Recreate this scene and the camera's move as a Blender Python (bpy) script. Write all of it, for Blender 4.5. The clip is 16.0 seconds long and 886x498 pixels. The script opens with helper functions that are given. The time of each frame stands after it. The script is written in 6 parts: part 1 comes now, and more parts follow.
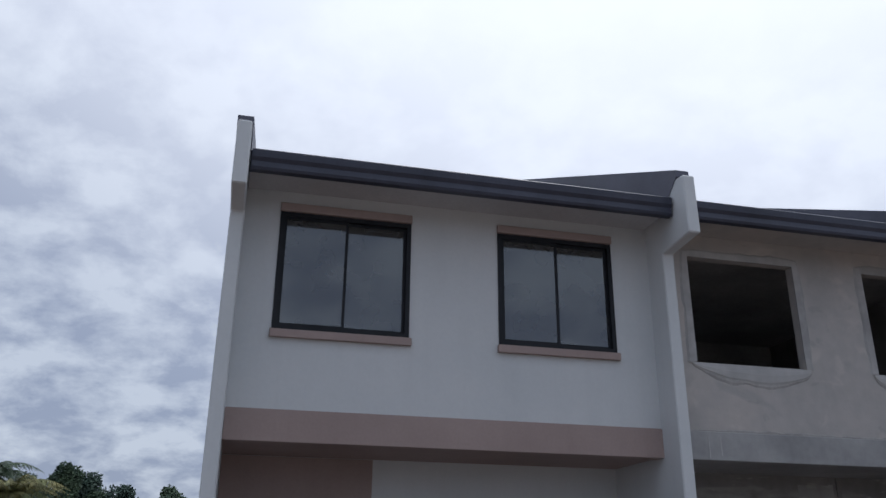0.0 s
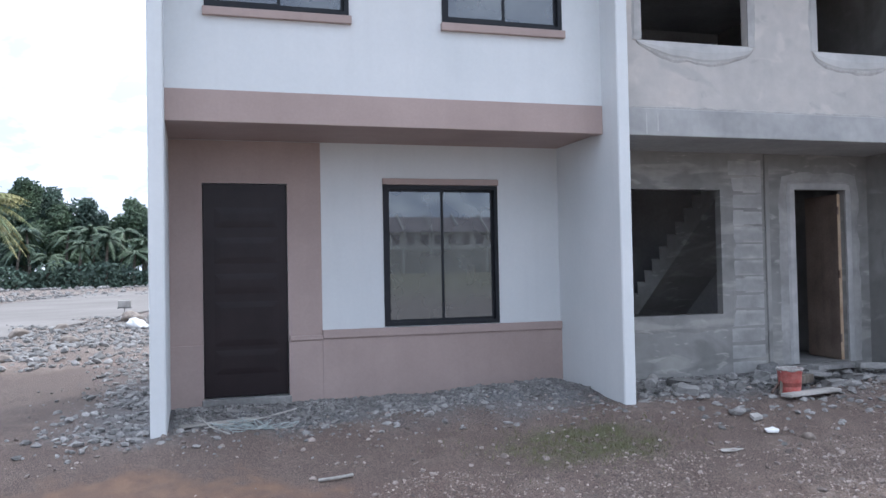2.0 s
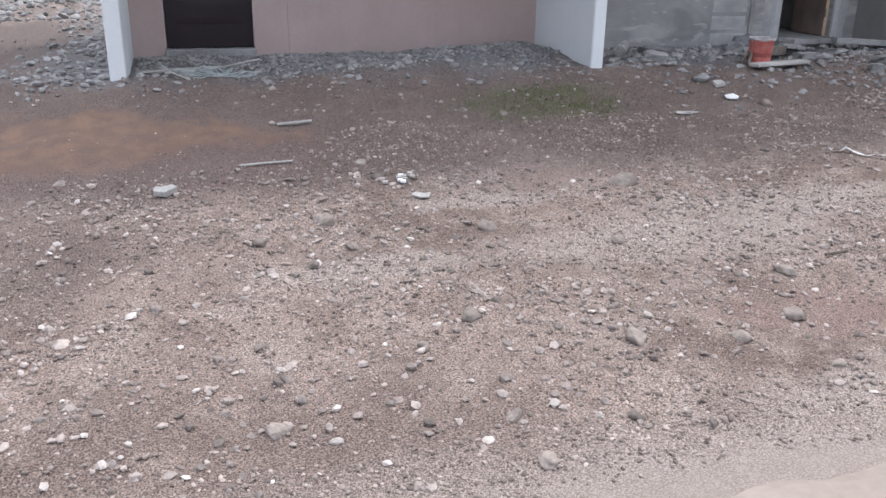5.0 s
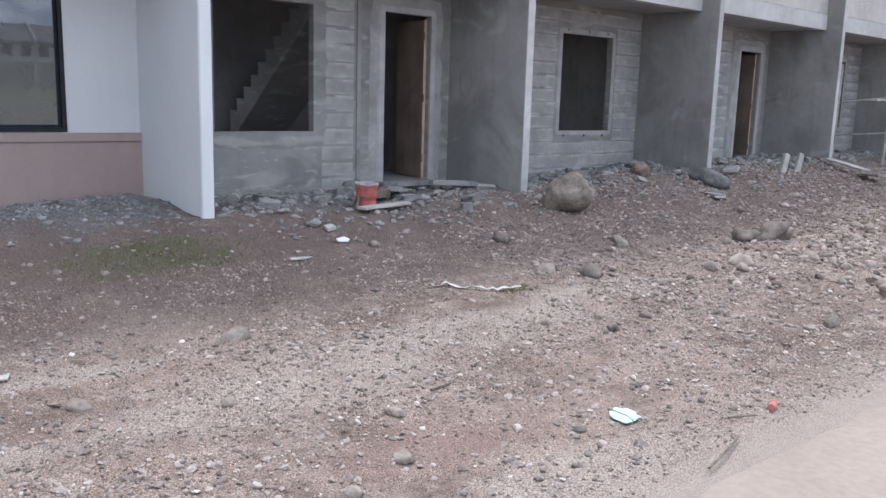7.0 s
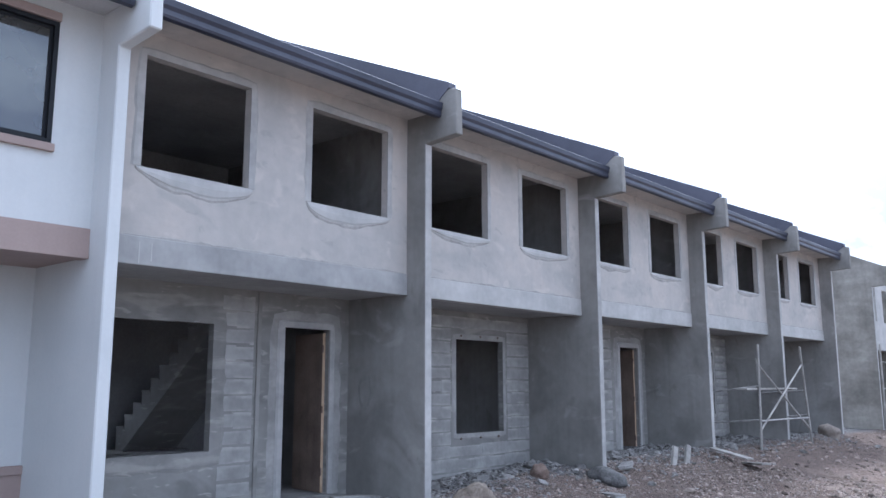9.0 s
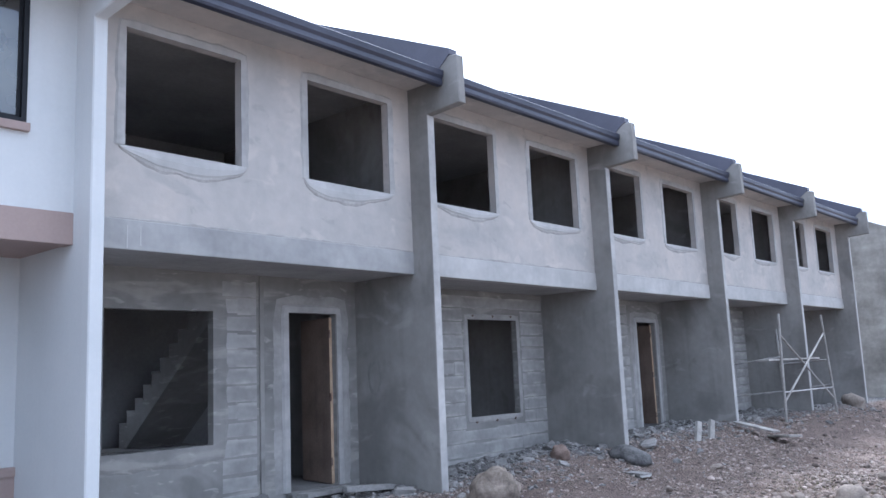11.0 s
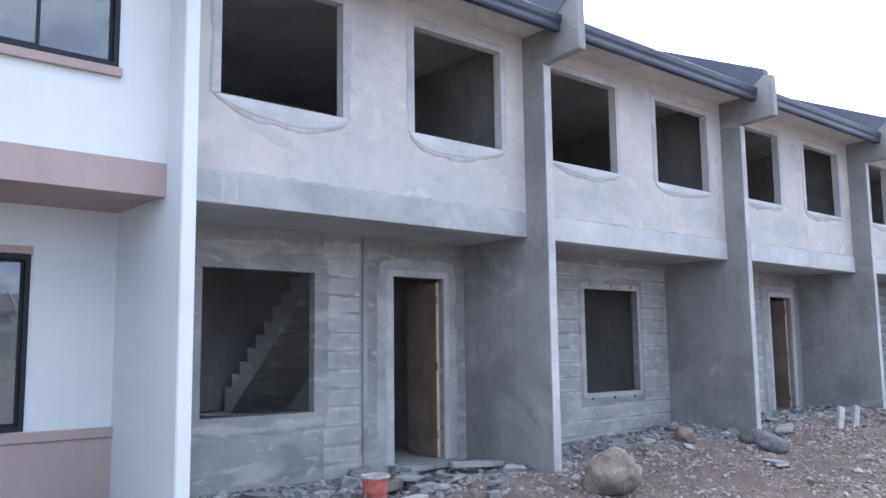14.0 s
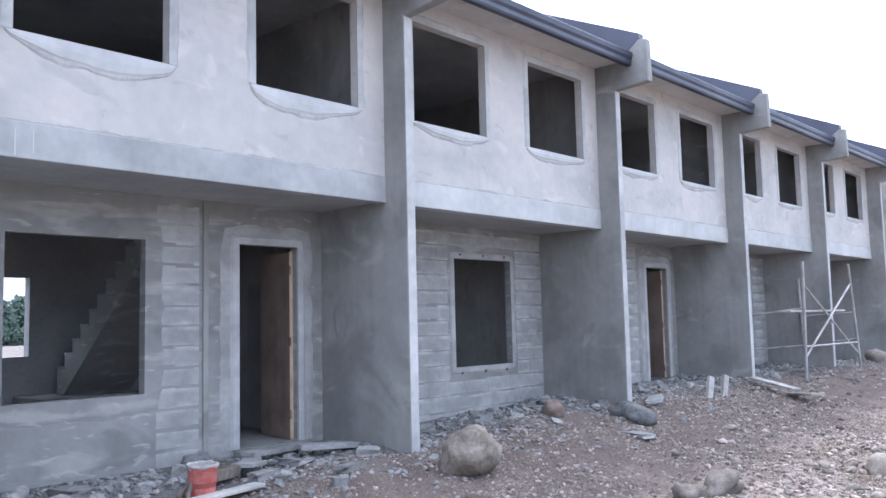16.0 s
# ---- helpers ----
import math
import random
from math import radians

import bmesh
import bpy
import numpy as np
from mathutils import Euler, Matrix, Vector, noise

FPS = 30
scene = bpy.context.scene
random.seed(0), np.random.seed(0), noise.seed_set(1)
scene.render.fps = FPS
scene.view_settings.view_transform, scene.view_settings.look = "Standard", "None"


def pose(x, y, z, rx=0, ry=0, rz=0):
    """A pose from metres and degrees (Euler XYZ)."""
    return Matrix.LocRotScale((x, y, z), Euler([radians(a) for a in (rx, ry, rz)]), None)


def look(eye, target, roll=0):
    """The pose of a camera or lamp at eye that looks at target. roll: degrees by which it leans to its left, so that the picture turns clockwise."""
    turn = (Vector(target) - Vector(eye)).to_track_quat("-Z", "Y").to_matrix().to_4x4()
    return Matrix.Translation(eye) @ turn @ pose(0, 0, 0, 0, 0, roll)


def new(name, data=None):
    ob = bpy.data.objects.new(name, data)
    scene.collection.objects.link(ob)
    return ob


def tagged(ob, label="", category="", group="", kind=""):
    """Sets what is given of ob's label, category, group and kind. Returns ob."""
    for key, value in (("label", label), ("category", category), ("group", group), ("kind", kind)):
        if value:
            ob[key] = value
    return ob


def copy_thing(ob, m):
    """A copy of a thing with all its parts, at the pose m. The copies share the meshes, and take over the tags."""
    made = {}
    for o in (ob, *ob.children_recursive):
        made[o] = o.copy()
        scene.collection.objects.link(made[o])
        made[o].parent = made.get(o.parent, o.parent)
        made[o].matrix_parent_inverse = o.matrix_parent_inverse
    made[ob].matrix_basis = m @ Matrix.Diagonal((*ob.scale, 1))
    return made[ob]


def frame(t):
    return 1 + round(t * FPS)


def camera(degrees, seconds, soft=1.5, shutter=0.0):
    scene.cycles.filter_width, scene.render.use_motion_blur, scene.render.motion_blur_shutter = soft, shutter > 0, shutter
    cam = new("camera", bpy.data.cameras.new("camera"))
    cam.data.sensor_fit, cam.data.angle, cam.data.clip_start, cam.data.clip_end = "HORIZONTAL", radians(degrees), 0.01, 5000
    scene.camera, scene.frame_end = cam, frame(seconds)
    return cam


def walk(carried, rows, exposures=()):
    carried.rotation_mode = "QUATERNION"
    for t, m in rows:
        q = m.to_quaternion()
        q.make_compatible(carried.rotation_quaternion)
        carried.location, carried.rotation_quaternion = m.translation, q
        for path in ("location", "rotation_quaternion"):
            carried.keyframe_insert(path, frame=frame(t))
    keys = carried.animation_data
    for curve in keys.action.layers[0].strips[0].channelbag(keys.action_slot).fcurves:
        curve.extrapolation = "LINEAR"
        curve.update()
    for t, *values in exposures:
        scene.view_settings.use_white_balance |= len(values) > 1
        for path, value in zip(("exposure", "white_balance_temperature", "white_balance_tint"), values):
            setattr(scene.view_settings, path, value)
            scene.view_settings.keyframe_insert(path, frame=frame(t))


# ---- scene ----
cam = camera(55.97, 16.0)
PATH = [
    (0, (-4.087, -8.539, 1.478), (-3.645, -6.727, 2.201), 0.51),
    (0.5, (-4.186, -8.524, 1.408), (-3.658, -6.718, 2.086), -0.98),
    (1, (-4.150, -8.576, 1.344), (-3.597, -6.720, 1.844), -1.32),
    (1.5, (-4.102, -8.551, 1.323), (-3.522, -6.655, 1.585), -1.49),
    (2, (-3.977, -8.535, 1.189), (-3.402, -6.621, 1.241), -1.11),
    (2.5, (-3.982, -8.502, 1.130), (-3.425, -6.585, 1.004), -0.41),
    (3, (-3.973, -8.525, 1.121), (-3.444, -6.612, 0.878), 0.21),
    (5.5, (-3.681, -8.665, 0.929), (-3.090, -6.894, 0.211), -0.06),
    (6, (-3.599, -8.671, 0.929), (-2.786, -6.974, 0.252), 0.92),
    (6.5, (-3.477, -8.686, 0.983), (-2.409, -7.091, 0.420), 1.71),
    (7, (-3.459, -8.615, 1.026), (-2.153, -7.141, 0.675), 1.66),
    (7.5, (-3.449, -8.570, 1.073), (-2.005, -7.189, 0.986), 1.17),
    (8, (-3.553, -8.632, 1.242), (-2.068, -7.300, 1.383), 0.85),
    (8.5, (-3.653, -8.572, 1.405), (-2.148, -7.284, 1.682), 0.60),
    (9, (-3.656, -8.518, 1.369), (-2.164, -7.226, 1.691), -0.06),
    (11.5, (-3.084, -8.070, 1.293), (-1.600, -6.759, 1.578), -2.88),
    (12, (-2.914, -8.009, 1.319), (-1.434, -6.691, 1.587), -3.08),
    (12.5, (-2.850, -8.086, 1.297), (-1.389, -6.745, 1.562), -2.79),
    (13, (-2.802, -8.049, 1.277), (-1.338, -6.713, 1.542), -2.36),
    (13.5, (-2.751, -7.864, 1.306), (-1.319, -6.489, 1.550), -1.61),
    (14, (-2.729, -7.665, 1.248), (-1.435, -6.160, 1.488), -0.74),
    (14.5, (-2.710, -7.686, 1.224), (-1.557, -6.069, 1.461), -0.35),
    (15, (-2.475, -7.671, 1.236), (-1.342, -6.038, 1.459), -0.30),
    (15.5, (-2.235, -7.607, 1.240), (-0.940, -6.096, 1.437), -1.08),
    (16, (-1.910, -7.522, 1.238), (-0.443, -6.174, 1.411), -1.30),
]

EXPOSURES = [(0, -0.76, 5900, 10), (0.5, -0.88, 5850, 10), (1.0, -0.58, 5720, 10), (1.5, 0.26, 5600, 9.5), (2.0, 0.84, 5800, 9), (2.5, 1.28, 6020, 9), (3.0, 1.36, 6070, 9), (5.5, 0.79, 6240, 11.5), (6.5, 0.84, 6180, 11.5),
             (7.0, 0.95, 6060, 10.5), (7.5, 1.07, 5820, 10), (8.0, 1.28, 5600, 10), (8.5, 1.12, 5540, 10), (9.0, 0.82, 5500, 10), (11.5, 1.1, 5490, 10), (12.5, 1.3, 5480, 10), (14.0, 1.31, 5520, 10), (14.5, 1.35, 5550, 10), (16.0, 1.46, 5550, 10)]
walk(cam, [(t, look(eye, target, roll)) for t, eye, target, roll in PATH], EXPOSURES)

# ---- sky and sun ----
SUN_AZ, SUN_EL = radians(40), radians(66)
world = bpy.data.worlds.new("sky")
scene.world = world
world.use_nodes = True
wn, wl = world.node_tree.nodes, world.node_tree.links
wn.clear()
w_out = wn.new("ShaderNodeOutputWorld")
w_bg = wn.new("ShaderNodeBackground")
w_sky = wn.new("ShaderNodeTexSky")
w_sky.sky_type, w_sky.sun_disc = "NISHITA", False
w_sky.sun_elevation, w_sky.sun_rotation, w_sky.air_density, w_sky.dust_density = SUN_EL, SUN_AZ, 1.0, 3.0
w_bg.inputs["Strength"].default_value = 0.12
w_co = wn.new("ShaderNodeTexCoord")
w_sep = wn.new("ShaderNodeSeparateXYZ")
w_up = wn.new("ShaderNodeMath")
w_up.operation, w_up.inputs[1].default_value = "ADD", 0.38
w_pos = wn.new("ShaderNodeMath")
w_pos.operation, w_pos.inputs[1].default_value = "MAXIMUM", 0.12
w_div = wn.new("ShaderNodeVectorMath")
w_div.operation = "DIVIDE"
w_com = wn.new("ShaderNodeCombineXYZ")
w_com.inputs["Z"].default_value = 1.0
w_flat = wn.new("ShaderNodeVectorMath")
w_flat.operation, w_flat.inputs[1].default_value = "MULTIPLY", (1.0, 1.0, 0.0)
w_n1 = wn.new("ShaderNodeTexNoise")
w_n1.inputs["Scale"].default_value, w_n1.inputs["Detail"].default_value, w_n1.inputs["Roughness"].default_value = 7.0, 10.0, 0.58
w_n1.inputs["Distortion"].default_value = 0.12
w_r1 = wn.new("ShaderNodeValToRGB")
w_r1.color_ramp.elements[0].position, w_r1.color_ramp.elements[1].position = 0.40, 0.61
w_r1.color_ramp.elements[0].color, w_r1.color_ramp.elements[1].color = (4.7, 5.2, 6.5, 1), (8.7, 9.1, 9.8, 1)
w_dot = wn.new("ShaderNodeVectorMath")
w_dot.operation = "DOT_PRODUCT"
w_dot.inputs[1].default_value = (math.sin(SUN_AZ) * math.cos(SUN_EL), math.cos(SUN_AZ) * math.cos(SUN_EL), math.sin(SUN_EL))
w_glow = wn.new("ShaderNodeMapRange")
w_glow.interpolation_type = "SMOOTHSTEP"
for key, value in (("From Min", 0.42), ("From Max", 0.98), ("To Min", 0.0), ("To Max", 1.0)):
    w_glow.inputs[key].default_value = value
w_mix = wn.new("ShaderNodeMix")
w_mix.data_type, w_mix.inputs["Factor"].default_value = "RGBA", 0.86
w_mix2 = wn.new("ShaderNodeMix")
w_mix2.data_type = "RGBA"
w_mix2.inputs["B"].default_value = (15, 15, 15.5, 1)
wl.new(w_co.outputs["Generated"], w_sep.inputs[0])
wl.new(w_sep.outputs["Z"], w_up.inputs[0])
wl.new(w_up.outputs["Value"], w_pos.inputs[0])
wl.new(w_pos.outputs["Value"], w_com.inputs["X"])
wl.new(w_pos.outputs["Value"], w_com.inputs["Y"])
wl.new(w_co.outputs["Generated"], w_div.inputs[0])
wl.new(w_com.outputs["Vector"], w_div.inputs[1])
wl.new(w_div.outputs["Vector"], w_flat.inputs[0])
wl.new(w_flat.outputs["Vector"], w_n1.inputs["Vector"])
wl.new(w_n1.outputs["Fac"], w_r1.inputs["Fac"])
wl.new(w_co.outputs["Generated"], w_dot.inputs[0])
wl.new(w_dot.outputs["Value"], w_glow.inputs["Value"])
wl.new(w_sky.outputs["Color"], w_mix.inputs["A"])
wl.new(w_r1.outputs["Color"], w_mix.inputs["B"])
wl.new(w_mix.outputs["Result"], w_mix2.inputs["A"])
wl.new(w_glow.outputs["Result"], w_mix2.inputs["Factor"])
wl.new(w_mix2.outputs["Result"], w_bg.inputs["Color"])
wl.new(w_bg.outputs["Background"], w_out.inputs["Surface"])

sun = new("sun", bpy.data.lights.new("sun", "SUN"))
sun.data.energy, sun.data.angle, sun.data.color = 1.0, radians(6), (1.0, 0.95, 0.88)
sun.matrix_world = look((math.sin(SUN_AZ) * math.cos(SUN_EL) * 60, math.cos(SUN_AZ) * math.cos(SUN_EL) * 60, math.sin(SUN_EL) * 60), (0, 0, 0))


# ---- materials ----
def material(name, dark, light, rough=0.85, scale=1.2, grain=40.0, grain_mix=0.25, bump=0.15, bump_dist=0.01, metal=0.0, streak=0.0, piece=0.0, contrast=(0.35, 0.65), third=None, spec=0.3, patch=0.0, smears=None, courses=None):
    """A surface of two tones that drift over the thing, with a fine grain and relief."""
    m = bpy.data.materials.new(name)
    m.use_nodes = True
    n, l = m.node_tree.nodes, m.node_tree.links
    b = n["Principled BSDF"]
    b.inputs["Roughness"].default_value, b.inputs["Metallic"].default_value = rough, metal
    b.inputs["Specular IOR Level"].default_value = spec
    geo = n.new("ShaderNodeNewGeometry")
    mp = n.new("ShaderNodeMapping")
    l.new(geo.outputs["Position"], mp.inputs["Vector"])
    big = n.new("ShaderNodeTexNoise")
    big.inputs["Scale"].default_value, big.inputs["Detail"].default_value, big.inputs["Roughness"].default_value = scale, 6, 0.6
    l.new(mp.outputs["Vector"], big.inputs["Vector"])
    ramp = n.new("ShaderNodeValToRGB")
    ramp.color_ramp.elements[0].position, ramp.color_ramp.elements[1].position = contrast
    ramp.color_ramp.elements[0].color, ramp.color_ramp.elements[1].color = (*dark, 1), (*light, 1)
    if third:
        e = ramp.color_ramp.elements.new(0.5 * sum(contrast))
        e.color = (*third, 1)
    l.new(big.outputs["Fac"], ramp.inputs["Fac"])
    colour = ramp.outputs["Color"]
    if streak:
        sm = n.new("ShaderNodeMapping")
        sm.inputs["Scale"].default_value = (5.0, 5.0, 0.35)
        l.new(geo.outputs["Position"], sm.inputs["Vector"])
        st = n.new("ShaderNodeTexNoise")
        st.inputs["Scale"].default_value, st.inputs["Detail"].default_value = 1.6, 5
        l.new(sm.outputs["Vector"], st.inputs["Vector"])
        sr = n.new("ShaderNodeMapRange")
        sr.inputs["From Min"].default_value, sr.inputs["From Max"].default_value = 0.5, 0.75
        sr.inputs["To Min"].default_value, sr.inputs["To Max"].default_value = 0.0, streak
        l.new(st.outputs["Fac"], sr.inputs["Value"])
        mx = n.new("ShaderNodeMix")
        mx.data_type, mx.blend_type = "RGBA", "MULTIPLY"
        mx.inputs["B"].default_value = (0.55, 0.55, 0.56, 1)
        l.new(sr.outputs["Result"], mx.inputs["Factor"])
        l.new(colour, mx.inputs["A"])
        colour = mx.outputs["Result"]
    if patch:
        for sc, dist, stretch in ((0.9, 0.4, (1.0, 1.0, 1.3)), (2.4, 0.3, (0.55, 0.55, 1.7))):
            pm = n.new("ShaderNodeMapping")
            pm.inputs["Scale"].default_value = stretch
            l.new(geo.outputs["Position"], pm.inputs["Vector"])
            pt = n.new("ShaderNodeTexNoise")
            pt.inputs["Scale"].default_value, pt.inputs["Detail"].default_value, pt.inputs["Distortion"].default_value = sc, 3, dist
            l.new(pm.outputs["Vector"], pt.inputs["Vector"])
            pr_ = n.new("ShaderNodeMapRange")
            pr_.interpolation_type = "SMOOTHSTEP"
            for key, v in (("From Min", 0.36), ("From Max", 0.62), ("To Min", 1 - patch), ("To Max", 1 + patch * 0.5)):
                pr_.inputs[key].default_value = v
            l.new(pt.outputs["Fac"], pr_.inputs["Value"])
            sv = n.new("ShaderNodeVectorMath")
            sv.operation = "SCALE"
            l.new(colour, sv.inputs[0])
            l.new(pr_.outputs["Result"], sv.inputs["Scale"])
            colour = sv.outputs["Vector"]
    if smears:
        for tone, stretch, sc, lo, hi, amount in smears:
            hm = n.new("ShaderNodeMapping")
            hm.inputs["Scale"].default_value = stretch
            l.new(geo.outputs["Position"], hm.inputs["Vector"])
            hn = n.new("ShaderNodeTexNoise")
            hn.inputs["Scale"].default_value, hn.inputs["Detail"].default_value, hn.inputs["Distortion"].default_value = sc, 5, 0.6
            l.new(hm.outputs["Vector"], hn.inputs["Vector"])
            hr = n.new("ShaderNodeMapRange")
            hr.interpolation_type = "SMOOTHSTEP"
            for key, v in (("From Min", lo), ("From Max", hi), ("To Min", 0.0), ("To Max", amount)):
                hr.inputs[key].default_value = v
            l.new(hn.outputs["Fac"], hr.inputs["Value"])
            hx = n.new("ShaderNodeMix")
            hx.data_type = "RGBA"
            hx.inputs["B"].default_value = (*tone, 1)
            l.new(hr.outputs["Result"], hx.inputs["Factor"])
            l.new(colour, hx.inputs["A"])
            colour = hx.outputs["Result"]
    if courses:
        foot, pitch, tone, amount = courses
        cs = n.new("ShaderNodeSeparateXYZ")
        l.new(geo.outputs["Position"], cs.inputs[0])
        wob = n.new("ShaderNodeTexNoise")
        wob.inputs["Scale"].default_value, wob.inputs["Detail"].default_value = 2.2, 4
        l.new(geo.outputs["Position"], wob.inputs["Vector"])

        def calc(op, a, c=0.0, e=0.0):
            k = n.new("ShaderNodeMath")
            k.operation = op
            for slot, value in enumerate((a, c, e)):
                if isinstance(value, float):
                    k.inputs[slot].default_value = value
                else:
                    l.new(value, k.inputs[slot])
            return k.outputs["Value"]

        where = calc("MULTIPLY_ADD", wob.outputs["Fac"], 0.07, cs.outputs["Z"])
        where = calc("FRACT", calc("DIVIDE", calc("SUBTRACT", where, foot + 0.035), pitch))
        near = calc("ABSOLUTE", calc("SUBTRACT", where, 0.5))
        band = n.new("ShaderNodeMapRange")
        band.interpolation_type = "SMOOTHSTEP"
        band.inputs["From Min"].default_value, band.inputs["From Max"].default_value = 0.18, 0.46
        l.new(near, band.inputs["Value"])
        gap = n.new("ShaderNodeTexNoise")
        gm = n.new("ShaderNodeMapping")
        gm.inputs["Scale"].default_value = (1.0, 1.0, 2.6)
        gap.inputs["Scale"].default_value, gap.inputs["Detail"].default_value = 3.4, 5
        l.new(geo.outputs["Position"], gm.inputs["Vector"])
        l.new(gm.outputs["Vector"], gap.inputs["Vector"])
        here = n.new("ShaderNodeMapRange")
        here.interpolation_type = "SMOOTHSTEP"
        for key, v in (("From Min", 0.4), ("From Max", 0.62), ("To Min", 0.0), ("To Max", amount)):
            here.inputs[key].default_value = v
        l.new(gap.outputs["Fac"], here.inputs["Value"])
        cx = n.new("ShaderNodeMix")
        cx.data_type = "RGBA"
        cx.inputs["B"].default_value = (*tone, 1)
        l.new(calc("MULTIPLY", band.outputs["Result"], here.outputs["Result"]), cx.inputs["Factor"])
        l.new(colour, cx.inputs["A"])
        colour = cx.outputs["Result"]
    fine = n.new("ShaderNodeTexNoise")
    fine.inputs["Scale"].default_value, fine.inputs["Detail"].default_value = grain, 4
    l.new(geo.outputs["Position"], fine.inputs["Vector"])
    fr = n.new("ShaderNodeMapRange")
    fr.inputs["From Min"].default_value, fr.inputs["From Max"].default_value = 0.3, 0.7
    fr.inputs["To Min"].default_value, fr.inputs["To Max"].default_value = 1 - grain_mix, 1 + grain_mix
    l.new(fine.outputs["Fac"], fr.inputs["Value"])
    value = fr.outputs["Result"]
    if piece:
        info = n.new("ShaderNodeObjectInfo")
        isl = n.new("ShaderNodeNewGeometry")
        add = n.new("ShaderNodeMath")
        add.operation = "ADD"
        l.new(info.outputs["Random"], add.inputs[0])
        l.new(isl.outputs["Random Per Island"], add.inputs[1])
        fra = n.new("ShaderNodeMath")
        fra.operation = "FRACT"
        l.new(add.outputs["Value"], fra.inputs[0])
        pr = n.new("ShaderNodeMapRange")
        pr.inputs["To Min"].default_value, pr.inputs["To Max"].default_value = 1 - piece, 1 + piece
        l.new(fra.outputs["Value"], pr.inputs["Value"])
        mul = n.new("ShaderNodeMath")
        mul.operation = "MULTIPLY"
        l.new(value, mul.inputs[0])
        l.new(pr.outputs["Result"], mul.inputs[1])
        value = mul.outputs["Value"]
    vm = n.new("ShaderNodeVectorMath")
    vm.operation = "SCALE"
    l.new(colour, vm.inputs[0])
    l.new(value, vm.inputs["Scale"])
    l.new(vm.outputs["Vector"], b.inputs["Base Color"])
    if bump:
        bp = n.new("ShaderNodeBump")
        bp.inputs["Strength"].default_value, bp.inputs["Distance"].default_value = bump, bump_dist
        l.new(fine.outputs["Fac"], bp.inputs["Height"])
        l.new(bp.outputs["Normal"], b.inputs["Normal"])
    return m


def glass_material(name, tint, gloss, dust):
    """Dark glass that mirrors, under a thin even film of dust."""
    m = bpy.data.materials.new(name)
    m.use_nodes = True
    n, l = m.node_tree.nodes, m.node_tree.links
    n.remove(n["Principled BSDF"])
    tr, gl, mx = n.new("ShaderNodeBsdfTransparent"), n.new("ShaderNodeBsdfGlossy"), n.new("ShaderNodeMixShader")
    tr.inputs["Color"].default_value = (*tint, 1)
    gl.inputs["Color"].default_value, gl.inputs["Roughness"].default_value = (0.86, 0.93, 1.0, 1), 0.015
    mx.inputs["Fac"].default_value = gloss
    l.new(tr.outputs[0], mx.inputs[1])
    l.new(gl.outputs[0], mx.inputs[2])
    film, over = n.new("ShaderNodeBsdfDiffuse"), n.new("ShaderNodeMixShader")
    film.inputs["Color"].default_value = (0.55, 0.545, 0.52, 1)
    geo, drift, amount = n.new("ShaderNodeNewGeometry"), n.new("ShaderNodeTexNoise"), n.new("ShaderNodeMapRange")
    drift.inputs["Scale"].default_value, drift.inputs["Detail"].default_value = 2.5, 5
    for key, value in (("From Min", 0.3), ("From Max", 0.7), ("To Min", dust * 0.88), ("To Max", dust * 1.12)):
        amount.inputs[key].default_value = value
    l.new(geo.outputs["Position"], drift.inputs["Vector"])
    l.new(drift.outputs["Fac"], amount.inputs["Value"])
    l.new(amount.outputs["Result"], over.inputs["Fac"])
    l.new(mx.outputs[0], over.inputs[1])
    l.new(film.outputs[0], over.inputs[2])
    l.new(over.outputs[0], n["Material Output"].inputs["Surface"])
    return m


white_paint = material("white_paint", (0.595, 0.62, 0.63), (0.66, 0.675, 0.68), 0.75, 0.7, 30, 0.015, 0.04, 0.004, streak=0.06)
tan_paint = material("tan_paint", (0.345, 0.27, 0.248), (0.405, 0.32, 0.295), 0.75, 0.9, 40, 0.03, 0.1, 0.004, streak=0.08)
plaster_warm = material("warm_plaster", (0.40, 0.388, 0.373), (0.545, 0.50, 0.463), 0.92, 0.85, 9, 0.035, 0.25, 0.012, streak=0.08, third=(0.475, 0.452, 0.43), contrast=(0.3, 0.66), smears=(((0.37, 0.365, 0.355), (0.8, 0.8, 1.3), 1.3, 0.56, 0.70, 0.6), ((0.33, 0.325, 0.315), (2.2, 2.2, 3.0), 2.0, 0.62, 0.72, 0.5), ((0.60, 0.555, 0.515), (1.0, 1.0, 1.6), 1.9, 0.56, 0.68, 0.5)))
plaster_aged = material("aged_plaster", (0.20, 0.19, 0.172), (0.36, 0.342, 0.312), 0.94, 0.8, 10, 0.07, 0.25, 0.012, streak=0.25, patch=0.1)
# tone lowered to hold the shade of the recess under the overhang
plaster_grey = material("grey_plaster", (0.215, 0.211, 0.203), (0.30, 0.293, 0.282), 0.92, 0.9, 10, 0.05, 0.25, 0.012, streak=0.1, smears=(((0.40, 0.385, 0.36), (0.7, 0.7, 3.2), 1.7, 0.52, 0.66, 0.65), ((0.175, 0.172, 0.165), (0.6, 0.6, 1.6), 1.5, 0.54, 0.72, 0.7), ((0.45, 0.43, 0.40), (1.6, 1.6, 5.0), 2.6, 0.60, 0.70, 0.6)))
